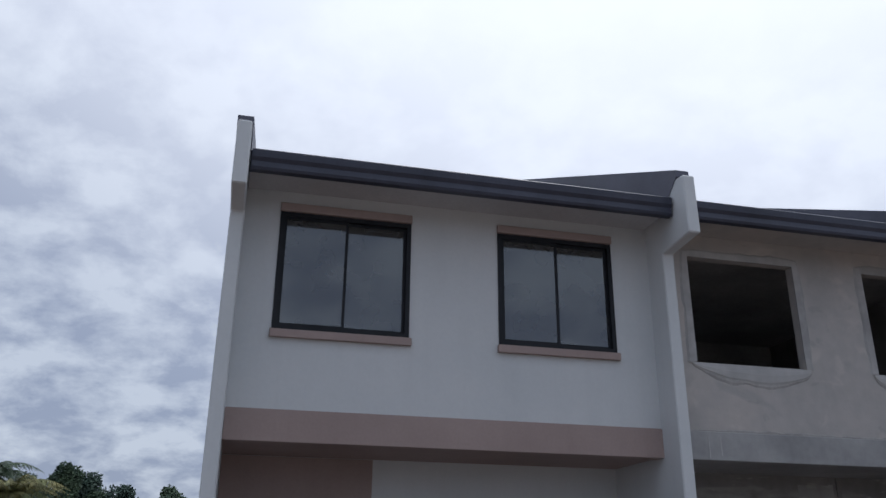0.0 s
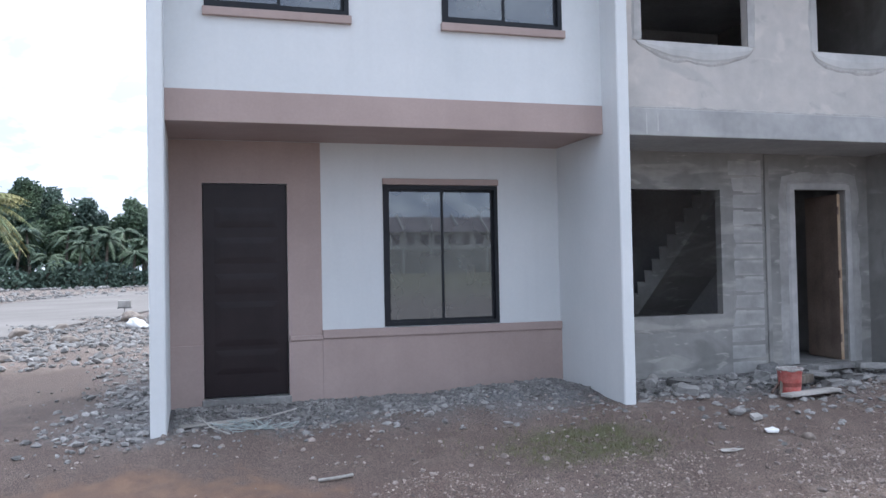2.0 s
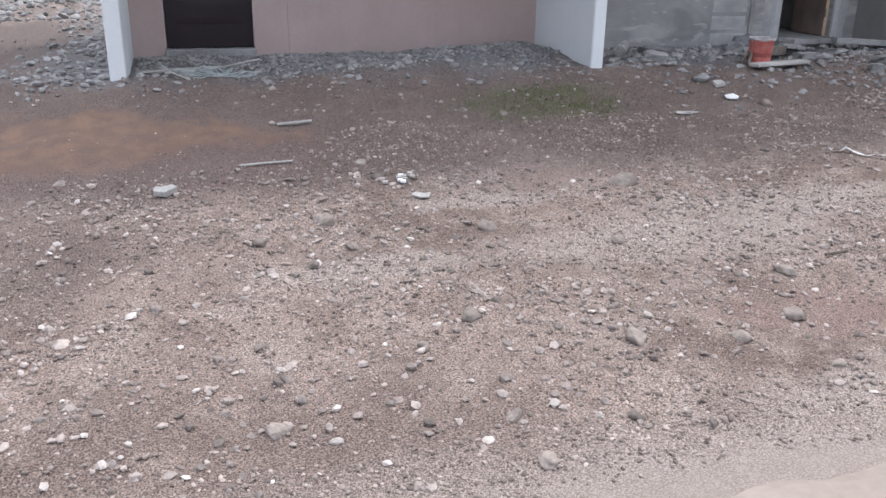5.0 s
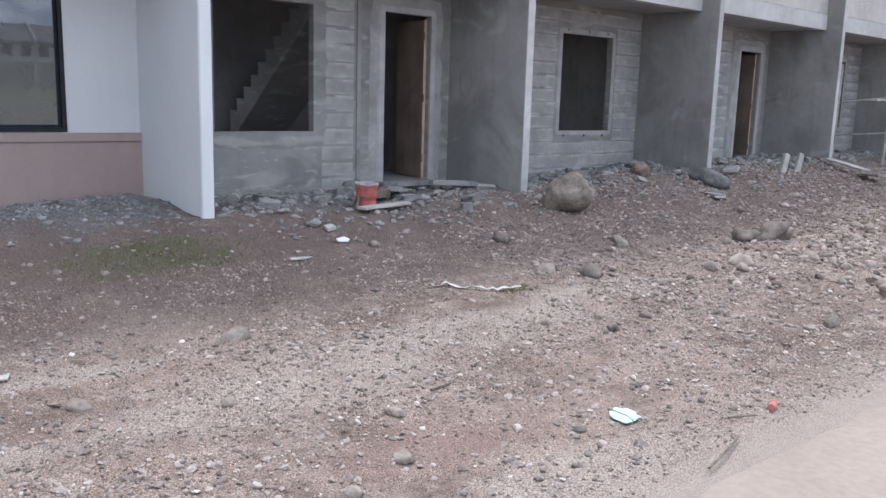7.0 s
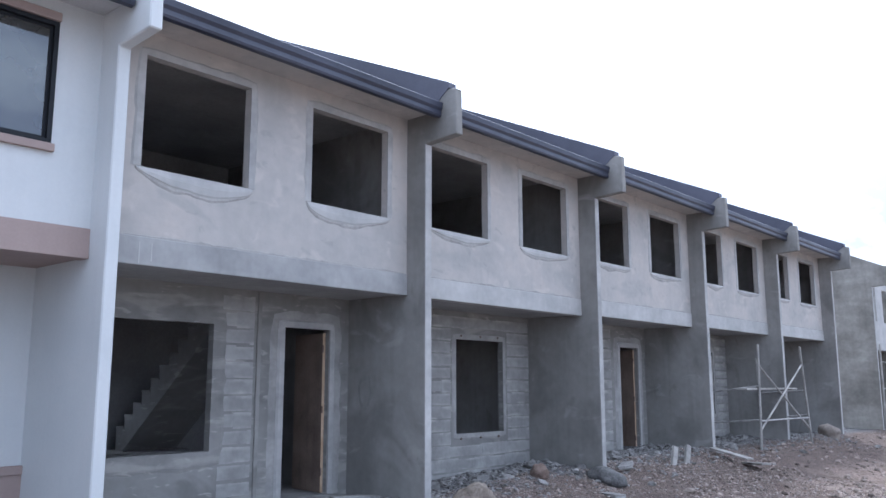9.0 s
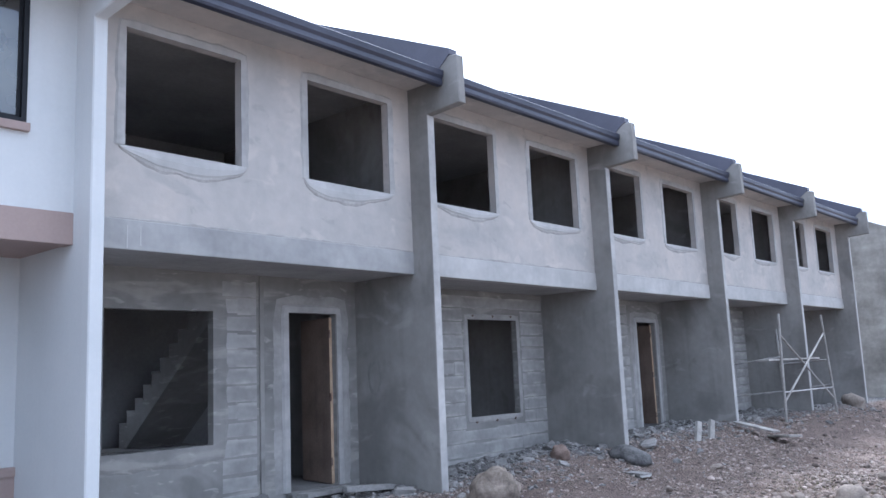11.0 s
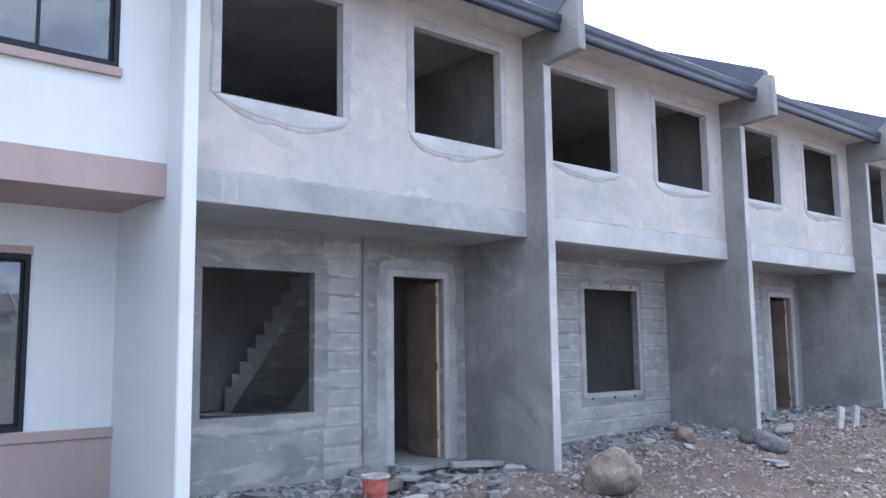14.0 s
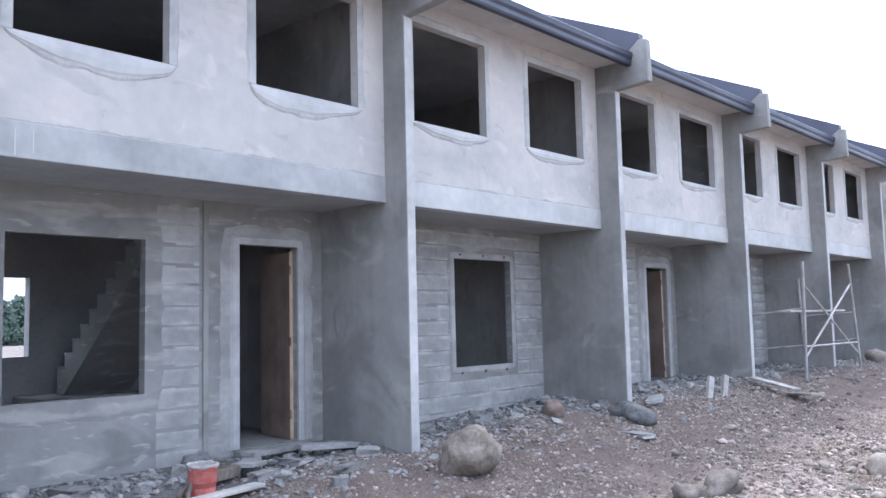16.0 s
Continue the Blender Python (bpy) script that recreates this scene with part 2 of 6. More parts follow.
plaster_dark = material("damp_plaster", (0.235, 0.228, 0.217), (0.335, 0.326, 0.312), 0.92, 0.6, 10, 0.05, 0.25, 0.012, streak=0.26, smears=(((0.17, 0.165, 0.157), (0.8, 0.8, 0.7), 1.0, 0.50, 0.68, 0.75), ((0.385, 0.375, 0.36), (1.0, 1.0, 1.8), 1.8, 0.60, 0.72, 0.5), ((0.19, 0.182, 0.17), (2.4, 2.4, 1.2), 1.6, 0.60, 0.72, 0.5)))
plaster_light = material("light_plaster", (0.41, 0.408, 0.40), (0.53, 0.522, 0.51), 0.9, 1.3, 12, 0.04, 0.25, 0.008, streak=0.12, patch=0.04)
plaster_beam = material("beam_plaster", (0.32, 0.322, 0.322), (0.46, 0.457, 0.45), 0.92, 1.0, 12, 0.05, 0.25, 0.01, streak=0.14, patch=0.06)
# block grey, likewise darkened for the shaded recess below the upper storey
block_mat = material("concrete_block", (0.28, 0.276, 0.267), (0.39, 0.384, 0.373), 0.95, 1.6, 10, 0.08, 0.5, 0.014, piece=0.035, patch=0.05, courses=(-0.15, 0.2, (0.47, 0.455, 0.43), 0.8))
inner_concrete = material("inner_concrete", (0.31, 0.31, 0.31), (0.42, 0.418, 0.412), 0.95, 1.0, 20, 0.08, 0.2, 0.01)
surround_plaster = material("surround_plaster", (0.37, 0.366, 0.358), (0.485, 0.477, 0.465), 0.9, 1.5, 12, 0.05, 0.25, 0.008, streak=0.1, patch=0.06)
door_border = material("door_border", (0.30, 0.294, 0.284), (0.42, 0.41, 0.396), 0.93, 2.2, 20, 0.06, 0.25, 0.008, streak=0.1, patch=0.08)
# darker plaster: painted shade under the aprons, and the joint above the beam
rim_shade_joint = material("plaster_rim_shade_joint", (0.325, 0.316, 0.303), (0.425, 0.41, 0.392), 0.93, 5.0, 30, 0.1, 0.3, 0.008)
damp_stain = material("damp_stain", (0.20, 0.196, 0.188), (0.25, 0.245, 0.236), 0.93, 2.0, 20, 0.08, 0.2, 0.006)
slab_concrete = material("slab_concrete", (0.19, 0.186, 0.18), (0.32, 0.312, 0.302), 0.9, 1.5, 30, 0.15, 0.2, 0.01)
dark_metal = material("painted_gutter", (0.030, 0.034, 0.055), (0.055, 0.06, 0.09), 0.45, 1.5, 50, 0.08, 0.05, 0.003, spec=0.5)
roof_metal = material("roof_sheet", (0.07, 0.072, 0.10), (0.11, 0.112, 0.15), 0.5, 0.8, 40, 0.06, 0.05, 0.003, spec=0.5)
soffit_board = material("soffit_board", (0.50, 0.50, 0.51), (0.60, 0.60, 0.61), 0.85, 1.0, 40, 0.05, 0.06, 0.003)
black_frame = material("black_frame", (0.012, 0.014, 0.018), (0.02, 0.022, 0.027), 0.5, 3.0, 80, 0.1, 0.03, 0.002, spec=0.25)
door_brown = material("dark_brown_door", (0.012, 0.0075, 0.010), (0.019, 0.0125, 0.015), 0.38, 2.0, 90, 0.12, 0.03, 0.002, spec=0.28)
ply = material("plywood", (0.18, 0.134, 0.108), (0.29, 0.222, 0.18), 0.7, 1.6, 50, 0.12, 0.1, 0.003, streak=0.4)
ply_edge = material("plywood_edge", (0.42, 0.30, 0.20), (0.55, 0.42, 0.30), 0.8, 4.0, 80, 0.12, 0.1, 0.003)
rust = material("rusty_steel", (0.10, 0.065, 0.05), (0.22, 0.17, 0.15), 0.7, 6.0, 60, 0.2, 0.2, 0.003, metal=0.3)
steel = material("scaffold_steel", (0.30, 0.29, 0.29), (0.52, 0.50, 0.49), 0.55, 5.0, 50, 0.15, 0.1, 0.002, metal=0.3)
lumber = material("grey_lumber", (0.27, 0.26, 0.243), (0.45, 0.432, 0.405), 0.85, 3.0, 60, 0.15, 0.2, 0.003, piece=0.12)
red_plastic = material("red_plastic", (0.44, 0.10, 0.088), (0.52, 0.19, 0.165), 0.55, 14.0, 50, 0.15, 0.1, 0.003)
red_faded = material("faded_red", (0.30, 0.09, 0.07), (0.46, 0.20, 0.17), 0.6, 20.0, 80, 0.15, 0.1, 0.003)
dirt_inside = material("cement_crust", (0.25, 0.235, 0.225), (0.42, 0.40, 0.38), 0.95, 9.0, 60, 0.2, 0.4, 0.006)
stone_mat = material("river_stone", (0.18, 0.152, 0.13), (0.32, 0.275, 0.24), 0.92, 4.5, 40, 0.2, 0.5, 0.01, piece=0.2)
pale_boulder = material("pale_boulder", (0.145, 0.12, 0.10), (0.285, 0.24, 0.203), 0.93, 5.0, 26, 0.2, 0.6, 0.015, third=(0.225, 0.19, 0.16), patch=0.1)
dark_brown_stone = material("dark_brown_stone", (0.11, 0.092, 0.08), (0.21, 0.178, 0.156), 0.92, 8.0, 60, 0.2, 0.4, 0.008)
red_stone = material("reddish_stone", (0.135, 0.098, 0.082), (0.24, 0.18, 0.152), 0.92, 5.0, 40, 0.2, 0.5, 0.01)
dark_stone = material("dark_stone", (0.09, 0.09, 0.092), (0.19, 0.187, 0.185), 0.9, 5.0, 40, 0.2, 0.5, 0.01)
pebble_mat = material("pebble", (0.17, 0.142, 0.128), (0.35, 0.30, 0.27), 0.92, 8.0, 90, 0.15, 0.2, 0.004, piece=0.4)
grit_mat = material("brown_grit", (0.145, 0.115, 0.10), (0.36, 0.302, 0.268), 0.93, 8.0, 90, 0.15, 0.0, 0.004, piece=0.5)
pale_mat = material("pale_pebble", (0.32, 0.28, 0.255), (0.52, 0.47, 0.43), 0.9, 8.0, 90, 0.12, 0.2, 0.004, piece=0.25)
rubble_mat = material("grey_rubble", (0.165, 0.16, 0.155), (0.29, 0.281, 0.272), 0.95, 6.0, 60, 0.2, 0.35, 0.006, piece=0.3)
cord = material("pale_cord", (0.25, 0.285, 0.285), (0.40, 0.43, 0.42), 0.8, 9.0, 60, 0.1, 0.1, 0.003)
white_scrap = material("white_scrap", (0.62, 0.62, 0.62), (0.80, 0.80, 0.79), 0.6, 8.0, 60, 0.08, 0.1, 0.003)
blue_scrap = material("pale_blue_plastic", (0.30, 0.58, 0.66), (0.55, 0.78, 0.82), 0.4, 14.0, 60, 0.1, 0.1, 0.003)
grass_mat = material("grass", (0.085, 0.085, 0.04), (0.15, 0.145, 0.075), 0.8, 3.0, 30, 0.2, 0.0, piece=0.3)
bark = material("bark", (0.09, 0.075, 0.06), (0.19, 0.165, 0.14), 0.95, 3.0, 12, 0.2, 0.5, 0.03)
# green shifted to blue: the distance haze is mixed into the leaf colour
leaf_dark = material("dark_leaf", (0.04, 0.064, 0.056), (0.076, 0.115, 0.084), 0.75, 0.35, 2.0, 0.25, 0.0, piece=0.4)
leaf_mid = material("mid_leaf", (0.048, 0.078, 0.054), (0.095, 0.135, 0.075), 0.75, 0.4, 2.0, 0.25, 0.0, piece=0.4)
palm_leaf = material("palm_leaf", (0.05, 0.08, 0.058), (0.11, 0.15, 0.088), 0.65, 0.4, 2.0, 0.25, 0.0, piece=0.35)
palm_yellow = material("yellow_palm_leaf", (0.10, 0.13, 0.055), (0.30, 0.27, 0.11), 0.65, 0.8, 2.0, 0.2, 0.0, piece=0.4)
road_mat = material("dusty_road", (0.22, 0.178, 0.15), (0.29, 0.245, 0.212), 0.95, 0.5, 22, 0.08, 0.15, 0.006)
side_road_mat = material("grey_side_road", (0.165, 0.15, 0.14), (0.215, 0.198, 0.187), 0.95, 0.15, 6, 0.08, 0.0)
far_porch = material("far_porch_wall", (0.30, 0.29, 0.265), (0.38, 0.37, 0.34), 0.85, 0.3, 4, 0.05, 0.0)
far_white = material("far_white_wall", (0.50, 0.49, 0.46), (0.60, 0.585, 0.555), 0.8, 0.3, 4, 0.05, 0.0)
far_roof = material("far_roof", (0.17, 0.15, 0.16), (0.26, 0.23, 0.24), 0.8, 0.3, 4, 0.08, 0.0)
tinted_glass = glass_material("tinted_glass", (0.10, 0.12, 0.14), 0.135, 0.125)


# ---- building blocks ----
def box(bm, x0, y0, z0, x1, y1, z1, bevel=0.0):
    vs = [bm.verts.new(p) for p in ((x0, y0, z0), (x1, y0, z0), (x1, y1, z0), (x0, y1, z0), (x0, y0, z1), (x1, y0, z1), (x1, y1, z1), (x0, y1, z1))]
    fs = [bm.faces.new([vs[i] for i in f]) for f in ((3, 2, 1, 0), (4, 5, 6, 7), (0, 1, 5, 4), (1, 2, 6, 5), (2, 3, 7, 6), (3, 0, 4, 7))]
    if bevel:
        es = list({e for f in fs for e in f.edges})
        bmesh.ops.bevel(bm, geom=es, offset=bevel, segments=1, affect="EDGES")
    return bm


def boxes(*dims, bevel=0.0):
    bm = bmesh.new()
    for d in dims:
        box(bm, *d, bevel=bevel)
    return bm


def extrude_yz(bm, profile, x0, x1, bevel=0.0):
    """A solid with the profile of (y, z) points between x0 and x1."""
    a = [bm.verts.new((x0, y, z)) for y, z in profile]
    b = [bm.verts.new((x1, y, z)) for y, z in profile]
    k = len(profile)
    fs = [bm.faces.new(a), bm.faces.new(b[::-1])]
    for i in range(k):
        fs.append(bm.faces.new((a[i], b[i], b[(i + 1) % k], a[(i + 1) % k])))
    bmesh.ops.recalc_face_normals(bm, faces=fs)
    if bevel:
        bmesh.ops.bevel(bm, geom=list({e for f in fs for e in f.edges}), offset=bevel, segments=1, affect="EDGES")
    return bm


def wall_with_holes(bm, x0, x1, z0, z1, y0, y1, holes):
    """A wall slab from y0 (front) to y1, with rectangular openings (xa, xb, za, zb) right through it."""
    xs = sorted({x0, x1, *(h[0] for h in holes), *(h[1] for h in holes)})
    zs = sorted({z0, z1, *(h[2] for h in holes), *(h[3] for h in holes)})
    xs, zs = [x for x in xs if x0 <= x <= x1], [z for z in zs if z0 <= z <= z1]
    seen = {}

    def v(x, y, z):
        key = (round(x, 5), y, round(z, 5))
        if key not in seen:
            seen[key] = bm.verts.new((x, y, z))
        return seen[key]

    def solid(i, j):
        if not (0 <= i < len(xs) - 1 and 0 <= j < len(zs) - 1):
            return False
        cx, cz = (xs[i] + xs[i + 1]) / 2, (zs[j] + zs[j + 1]) / 2
        return not any(h[0] < cx < h[1] and h[2] < cz < h[3] for h in holes)

    for i in range(len(xs) - 1):
        for j in range(len(zs) - 1):
            if not solid(i, j):
                continue
            a, b, c, d = xs[i], xs[i + 1], zs[j], zs[j + 1]
            bm.faces.new((v(a, y0, c), v(b, y0, c), v(b, y0, d), v(a, y0, d)))
            bm.faces.new((v(b, y1, c), v(a, y1, c), v(a, y1, d), v(b, y1, d)))
            if not solid(i - 1, j):
                bm.faces.new((v(a, y1, c), v(a, y0, c), v(a, y0, d), v(a, y1, d)))
            if not solid(i + 1, j):
                bm.faces.new((v(b, y0, c), v(b, y1, c), v(b, y1, d), v(b, y0, d)))
            if not solid(i, j - 1):
                bm.faces.new((v(a, y1, c), v(b, y1, c), v(b, y0, c), v(a, y0, c)))
            if not solid(i, j + 1):
                bm.faces.new((v(a, y0, d), v(b, y0, d), v(b, y1, d), v(a, y1, d)))
    return bm


def tube(bm, a, b, r0, r1=None, sides=8):
    a, b = Vector(a), Vector(b)
    r1 = r0 if r1 is None else r1
    q = (b - a).to_track_quat("Z", "Y")
    rings = []
    for p, r in ((a, r0), (b, r1)):
        rings.append([bm.verts.new(p + q @ Vector((r * math.cos(2 * math.pi * k / sides), r * math.sin(2 * math.pi * k / sides), 0))) for k in range(sides)])
    for k in range(sides):
        bm.faces.new((rings[0][k], rings[0][(k + 1) % sides], rings[1][(k + 1) % sides], rings[1][k]))
    bm.faces.new(rings[0][::-1])
    bm.faces.new(rings[1])
    return bm


def part(name, bm, mat, parent, label="", smooth=False):
    me = bpy.data.meshes.new(name)
    bm.to_mesh(me)
    bm.free()
    me.materials.append(mat)
    if smooth:
        for p in me.polygons:
            p.use_smooth = True
    ob = new(name, me)
    if parent is not None:
        ob.parent = parent
        if parent.type == "EMPTY":
            ob.matrix_parent_inverse = Matrix.Translation(parent.location).inverted()
    if label:
        ob["label"] = label
    return ob


def thing(name, bm, mat, label, category, group="", kind="", smooth=False):
    return tagged(part(name, bm, mat, None, "", smooth), label, category, group, kind)


def base(name, at, label, category, group=""):
    ob = new(name)
    ob.location = at
    ob.empty_display_size = 0.2
    return tagged(ob, label, category, group)


# ---- ground ----
def ground_height(x, y):
    prof = np.interp(-y, [-60, -20, 0, 1.4, 2.2, 3.6, 5.0, 6.2, 30, 98], [-0.25, -0.35, -0.10, -0.12, -0.30, -0.52, -0.62, -0.67, -0.6, 0.9])
    up = np.interp(x, [3, 9, 13, 17, 22, 40], [0, 0.15, 0.22, 0.2, 0.1, 0.0]) * np.interp(-y, [0, 2, 7, 9], [1, 1, 0.4, 0.2])
    west = np.interp(x, [-30, -9, -4.6], [-0.3, -0.25, 0.0]) * np.interp(y, [-3, 1], [0, 1])
    far = np.interp(y, [60, 78, 86, 100], [0, 0.1, 0.55, 0.4]) * np.interp(x, [0, 12], [1, 0])
    return float(prof + up + west + far)


def road_edge(x):
    return -6.62 - 0.03 * abs(x) + 0.07 * noise.noise((x * 0.7, 3.1, 0.0)) + 0.05 * noise.noise((x * 3.3, 7.7, 0.0))


def ground_relief(x, y):
    near = max(0.0, min(1.0, (y - road_edge(x) + 0.45) / 0.6)) if y < 5 else 1.0
    inside = 1.0 if not (-4.3 < x < 22 and -0.1 < y < 7) else 0.0
    h = 0.045 * noise.noise((x * 0.7, y * 0.7, 1.0)) + 0.028 * noise.noise((x * 2.1, y * 2.1, 5.0)) + 0.014 * noise.noise((x * 6.0, y * 6.0, 9.0)) + 0.008 * noise.noise((x * 15.0, y * 15.0, 2.0))
    lump = 0.10 * max(0.0, noise.noise((x * 1.3, y * 1.3, 20.0))) * math.exp(-((y + 1.0) / 0.9) ** 2)
    heap = 0.09 * math.exp(-((x + 0.55) / 0.8) ** 2 - ((y + 0.5) / 0.55) ** 2)
    berm = 0.28 * max(0.0, 0.35 + noise.noise((x * 0.5, y * 0.5, 31.0))) * math.exp(-((x - 8.2) / 3.2) ** 2 - ((y + 5.3) / 0.9) ** 2)
    west = 0.35 * max(0.0, noise.noise((x * 0.45, y * 0.3, 40.0))) * (1.0 if x < -5.5 and 5 < y < 26 else 0.0)
    return (h + lump + heap + berm + west) * near * inside


def ground_at(x, y):
    return ground_height(x, y) + ground_relief(x, y)


def steps_between(points):
    out = []
    for (a, b, step) in points:
        k = max(1, int(round((b - a) / step)))
        out += [a + (b - a) * i / k for i in range(k)]
    return out + [points[-1][1]]


gx = steps_between([(-900, -200, 100), (-200, -40, 20), (-40, -12, 2), (-12, -5.5, 0.3), (-5.5, 9, 0.06), (9, 22, 0.16), (22, 40, 1.0), (40, 200, 20), (200, 900, 100)])
gy = steps_between([(-900, -200, 100), (-200, -20, 15), (-20, -9, 1.0), (-9, -6.8, 0.15), (-6.8, 0.3, 0.05), (0.3, 7, 0.6), (7, 30, 0.6), (30, 120, 5), (120, 300, 30), (300, 900, 100)])
verts = [(x, y, ground_at(x, y)) for y in gy for x in gx]
w = len(gx)
faces = [(j * w + i, j * w + i + 1, (j + 1) * w + i + 1, (j + 1) * w + i) for j in range(len(gy) - 1) for i in range(w - 1)]
me = bpy.data.meshes.new("ground")
me.from_pydata(verts, [], faces)
for p in me.polygons:
    p.use_smooth = True


def ground_material():
    m = bpy.data.materials.new("soil_and_gravel")
    m.use_nodes = True
    n, l = m.node_tree.nodes, m.node_tree.links
    b = n["Principled BSDF"]
    b.inputs["Roughness"].default_value, b.inputs["Specular IOR Level"].default_value = 0.95, 0.2
    geo = n.new("ShaderNodeNewGeometry")

    def tex(scale, detail=6.0, rough=0.6):
        t = n.new("ShaderNodeTexNoise")
        t.inputs["Scale"].default_value, t.inputs["Detail"].default_value, t.inputs["Roughness"].default_value = scale, detail, rough
        l.new(geo.outputs["Position"], t.inputs["Vector"])
        return t.outputs["Fac"]

    def mix(fac, a, c, mode="MIX"):
        x = n.new("ShaderNodeMix")
        x.data_type, x.blend_type = "RGBA", mode
        for key, value in (("Factor", fac), ("A", a), ("B", c)):
            if isinstance(value, tuple):
                x.inputs[key].default_value = (*value, 1)
            elif isinstance(value, float):
                x.inputs[key].default_value = value
            else:
                l.new(value, x.inputs[key])
        return x.outputs["Result"]

    def span(value, a, c, lo=0.0, hi=1.0):
        r = n.new("ShaderNodeMapRange")
        r.interpolation_type = "SMOOTHSTEP"
        for key, v in (("From Min", a), ("From Max", c), ("To Min", lo), ("To Max", hi)):
            r.inputs[key].default_value = v
        l.new(value, r.inputs["Value"])
        return r.outputs["Result"]

    def times(a, c):
        x = n.new("ShaderNodeMath")
        x.operation = "MULTIPLY"
        l.new(a, x.inputs[0])
        l.new(c, x.inputs[1])
        return x.outputs["Value"]

    def spot(cx, cy, rx, ry, edge=1.55):
        """One inside an oval patch with a torn edge, nothing outside."""
        mp = n.new("ShaderNodeMapping")
        mp.inputs["Location"].default_value = (-cx / rx, -cy / ry, 0)
        mp.inputs["Scale"].default_value = (1 / rx, 1 / ry, 0)
        l.new(geo.outputs["Position"], mp.inputs["Vector"])
        ln = n.new("ShaderNodeVectorMath")
        ln.operation = "LENGTH"
        l.new(mp.outputs["Vector"], ln.inputs[0])
        sb = n.new("ShaderNodeMath")
        sb.operation = "MULTIPLY_ADD"
        sb.inputs[1].default_value = 1.1
        l.new(tex(2.2), sb.inputs[0])
        l.new(ln.outputs["Value"], sb.inputs[2])
        return span(sb.outputs["Value"], 1.0, edge, 1.0, 0.0)

    soil = mix(span(tex(0.8), 0.35, 0.65), (0.16, 0.118, 0.10), (0.29, 0.225, 0.192))
    soil = mix(span(tex(3.5), 0.42, 0.66, 0.0, 0.75), soil, (0.325, 0.265, 0.23))
    soil = mix(span(tex(11.0), 0.48, 0.68, 0.0, 0.5), soil, (0.12, 0.092, 0.082))
    sep = n.new("ShaderNodeSeparateXYZ")
    l.new(geo.outputs["Position"], sep.inputs[0])
    yw = n.new("ShaderNodeMath")
    yw.operation = "MULTIPLY_ADD"
    yw.inputs[1].default_value = 1.6
    l.new(tex(1.1), yw.inputs[0])
    l.new(sep.outputs["Y"], yw.inputs[2])
    # darkens the soil along the fronts: house shade in the colour, with some wetness
    damp_shade = times(span(yw.outputs["Value"], -2.9, -2.2), span(sep.outputs["Y"], 3.0, 9.0, 1.0, 0.0))
    soil = mix(times(damp_shade, span(tex(1.9), 0.3, 0.6, 0.5, 0.9)), soil, (0.155, 0.12, 0.106))
    grit = span(yw.outputs["Value"], -0.9, -0.1)
    grit = times(grit, span(sep.outputs["Y"], 2.0, 8.0, 1.0, 0.0))
    grit = times(grit, span(sep.outputs["X"], -5.4, -4.5))
    soil = mix(times(grit, span(tex(2.7), 0.3, 0.6, 0.6, 1.0)), soil, (0.18, 0.18, 0.184))
    soil = mix(times(spot(-0.85, -2.15, 1.0, 0.5), span(tex(7.0), 0.4, 0.6, 0.2, 0.75)), soil, (0.10, 0.115, 0.055))
    dust = span(yw.outputs["Value"], -6.0, -5.2, 1.0, 0.0)
    soil = mix(times(dust, span(tex(1.4), 0.3, 0.5, 0.4, 1.0)), soil, (0.225, 0.175, 0.15))
    soil = mix(times(spot(-3.6, -3.0, 2.6, 0.75), span(tex(3.0), 0.3, 0.6, 0.55, 0.95)), soil, (0.175, 0.128, 0.112))
    # house shade and damp reaching further out at the left, as darker soil
    soil = mix(times(spot(-5.3, -4.3, 2.0, 1.0), span(tex(2.5), 0.3, 0.6, 0.5, 0.9)), soil, (0.15, 0.116, 0.102))
    soil = mix(times(spot(-4.6, -2.5, 2.3, 0.85, 1.25), span(tex(3.0), 0.3, 0.7, 0.6, 0.97)), soil, mix(span(tex(6.0), 0.35, 0.65), (0.185, 0.122, 0.093), (0.24, 0.156, 0.112)))
    soil = mix(times(spot(-3.6, -6.25, 1.7, 0.75), span(tex(4.0), 0.3, 0.6, 0.4, 0.85)), soil, (0.165, 0.125, 0.108))
    soil = mix(times(spot(-0.8, -5.7, 0.9, 0.35), span(tex(4.0), 0.3, 0.6, 0.3, 0.8)), soil, (0.24, 0.17, 0.148))
    # pale sandy patches; those in the middle also paint in the sunlit ground
    for cx, cy, rx, ry in ((-2.84, -4.75, 0.8, 0.22), (-1.1, -4.7, 1.5, 0.42), (0.8, -4.5, 1.4, 0.4), (2.4, -4.2, 1.2, 0.4), (-0.8, -6.35, 1.2, 0.3), (-0.3, -4.3, 1.3, 0.25), (-2.0, -3.9, 0.7, 0.16)):
        soil = mix(times(spot(cx, cy, rx, ry), span(tex(6.0), 0.3, 0.6, 0.35, 0.85)), soil, (0.335, 0.285, 0.252))
    verge = n.new("ShaderNodeMath")
    verge.operation = "MULTIPLY_ADD"
    verge.inputs[1].default_value = 0.5
    l.new(tex(2.4), verge.inputs[0])
    l.new(sep.outputs["Y"], verge.inputs[2])
    soil = mix(times(span(verge.outputs["Value"], -6.45, -5.9, 0.95, 0.0), span(tex(9.0), 0.3, 0.6, 0.75, 1.0)), soil, (0.315, 0.266, 0.236))
    verge_dust = span(verge.outputs["Value"], -6.6, -6.2, 0.7, 0.0)
    clay = spot(-4.6, -2.5, 2.3, 0.85, 1.25)
    soil = mix(span(sep.outputs["Y"], 5.0, 11.0, 0.0, 0.7), soil, (0.205, 0.182, 0.166))
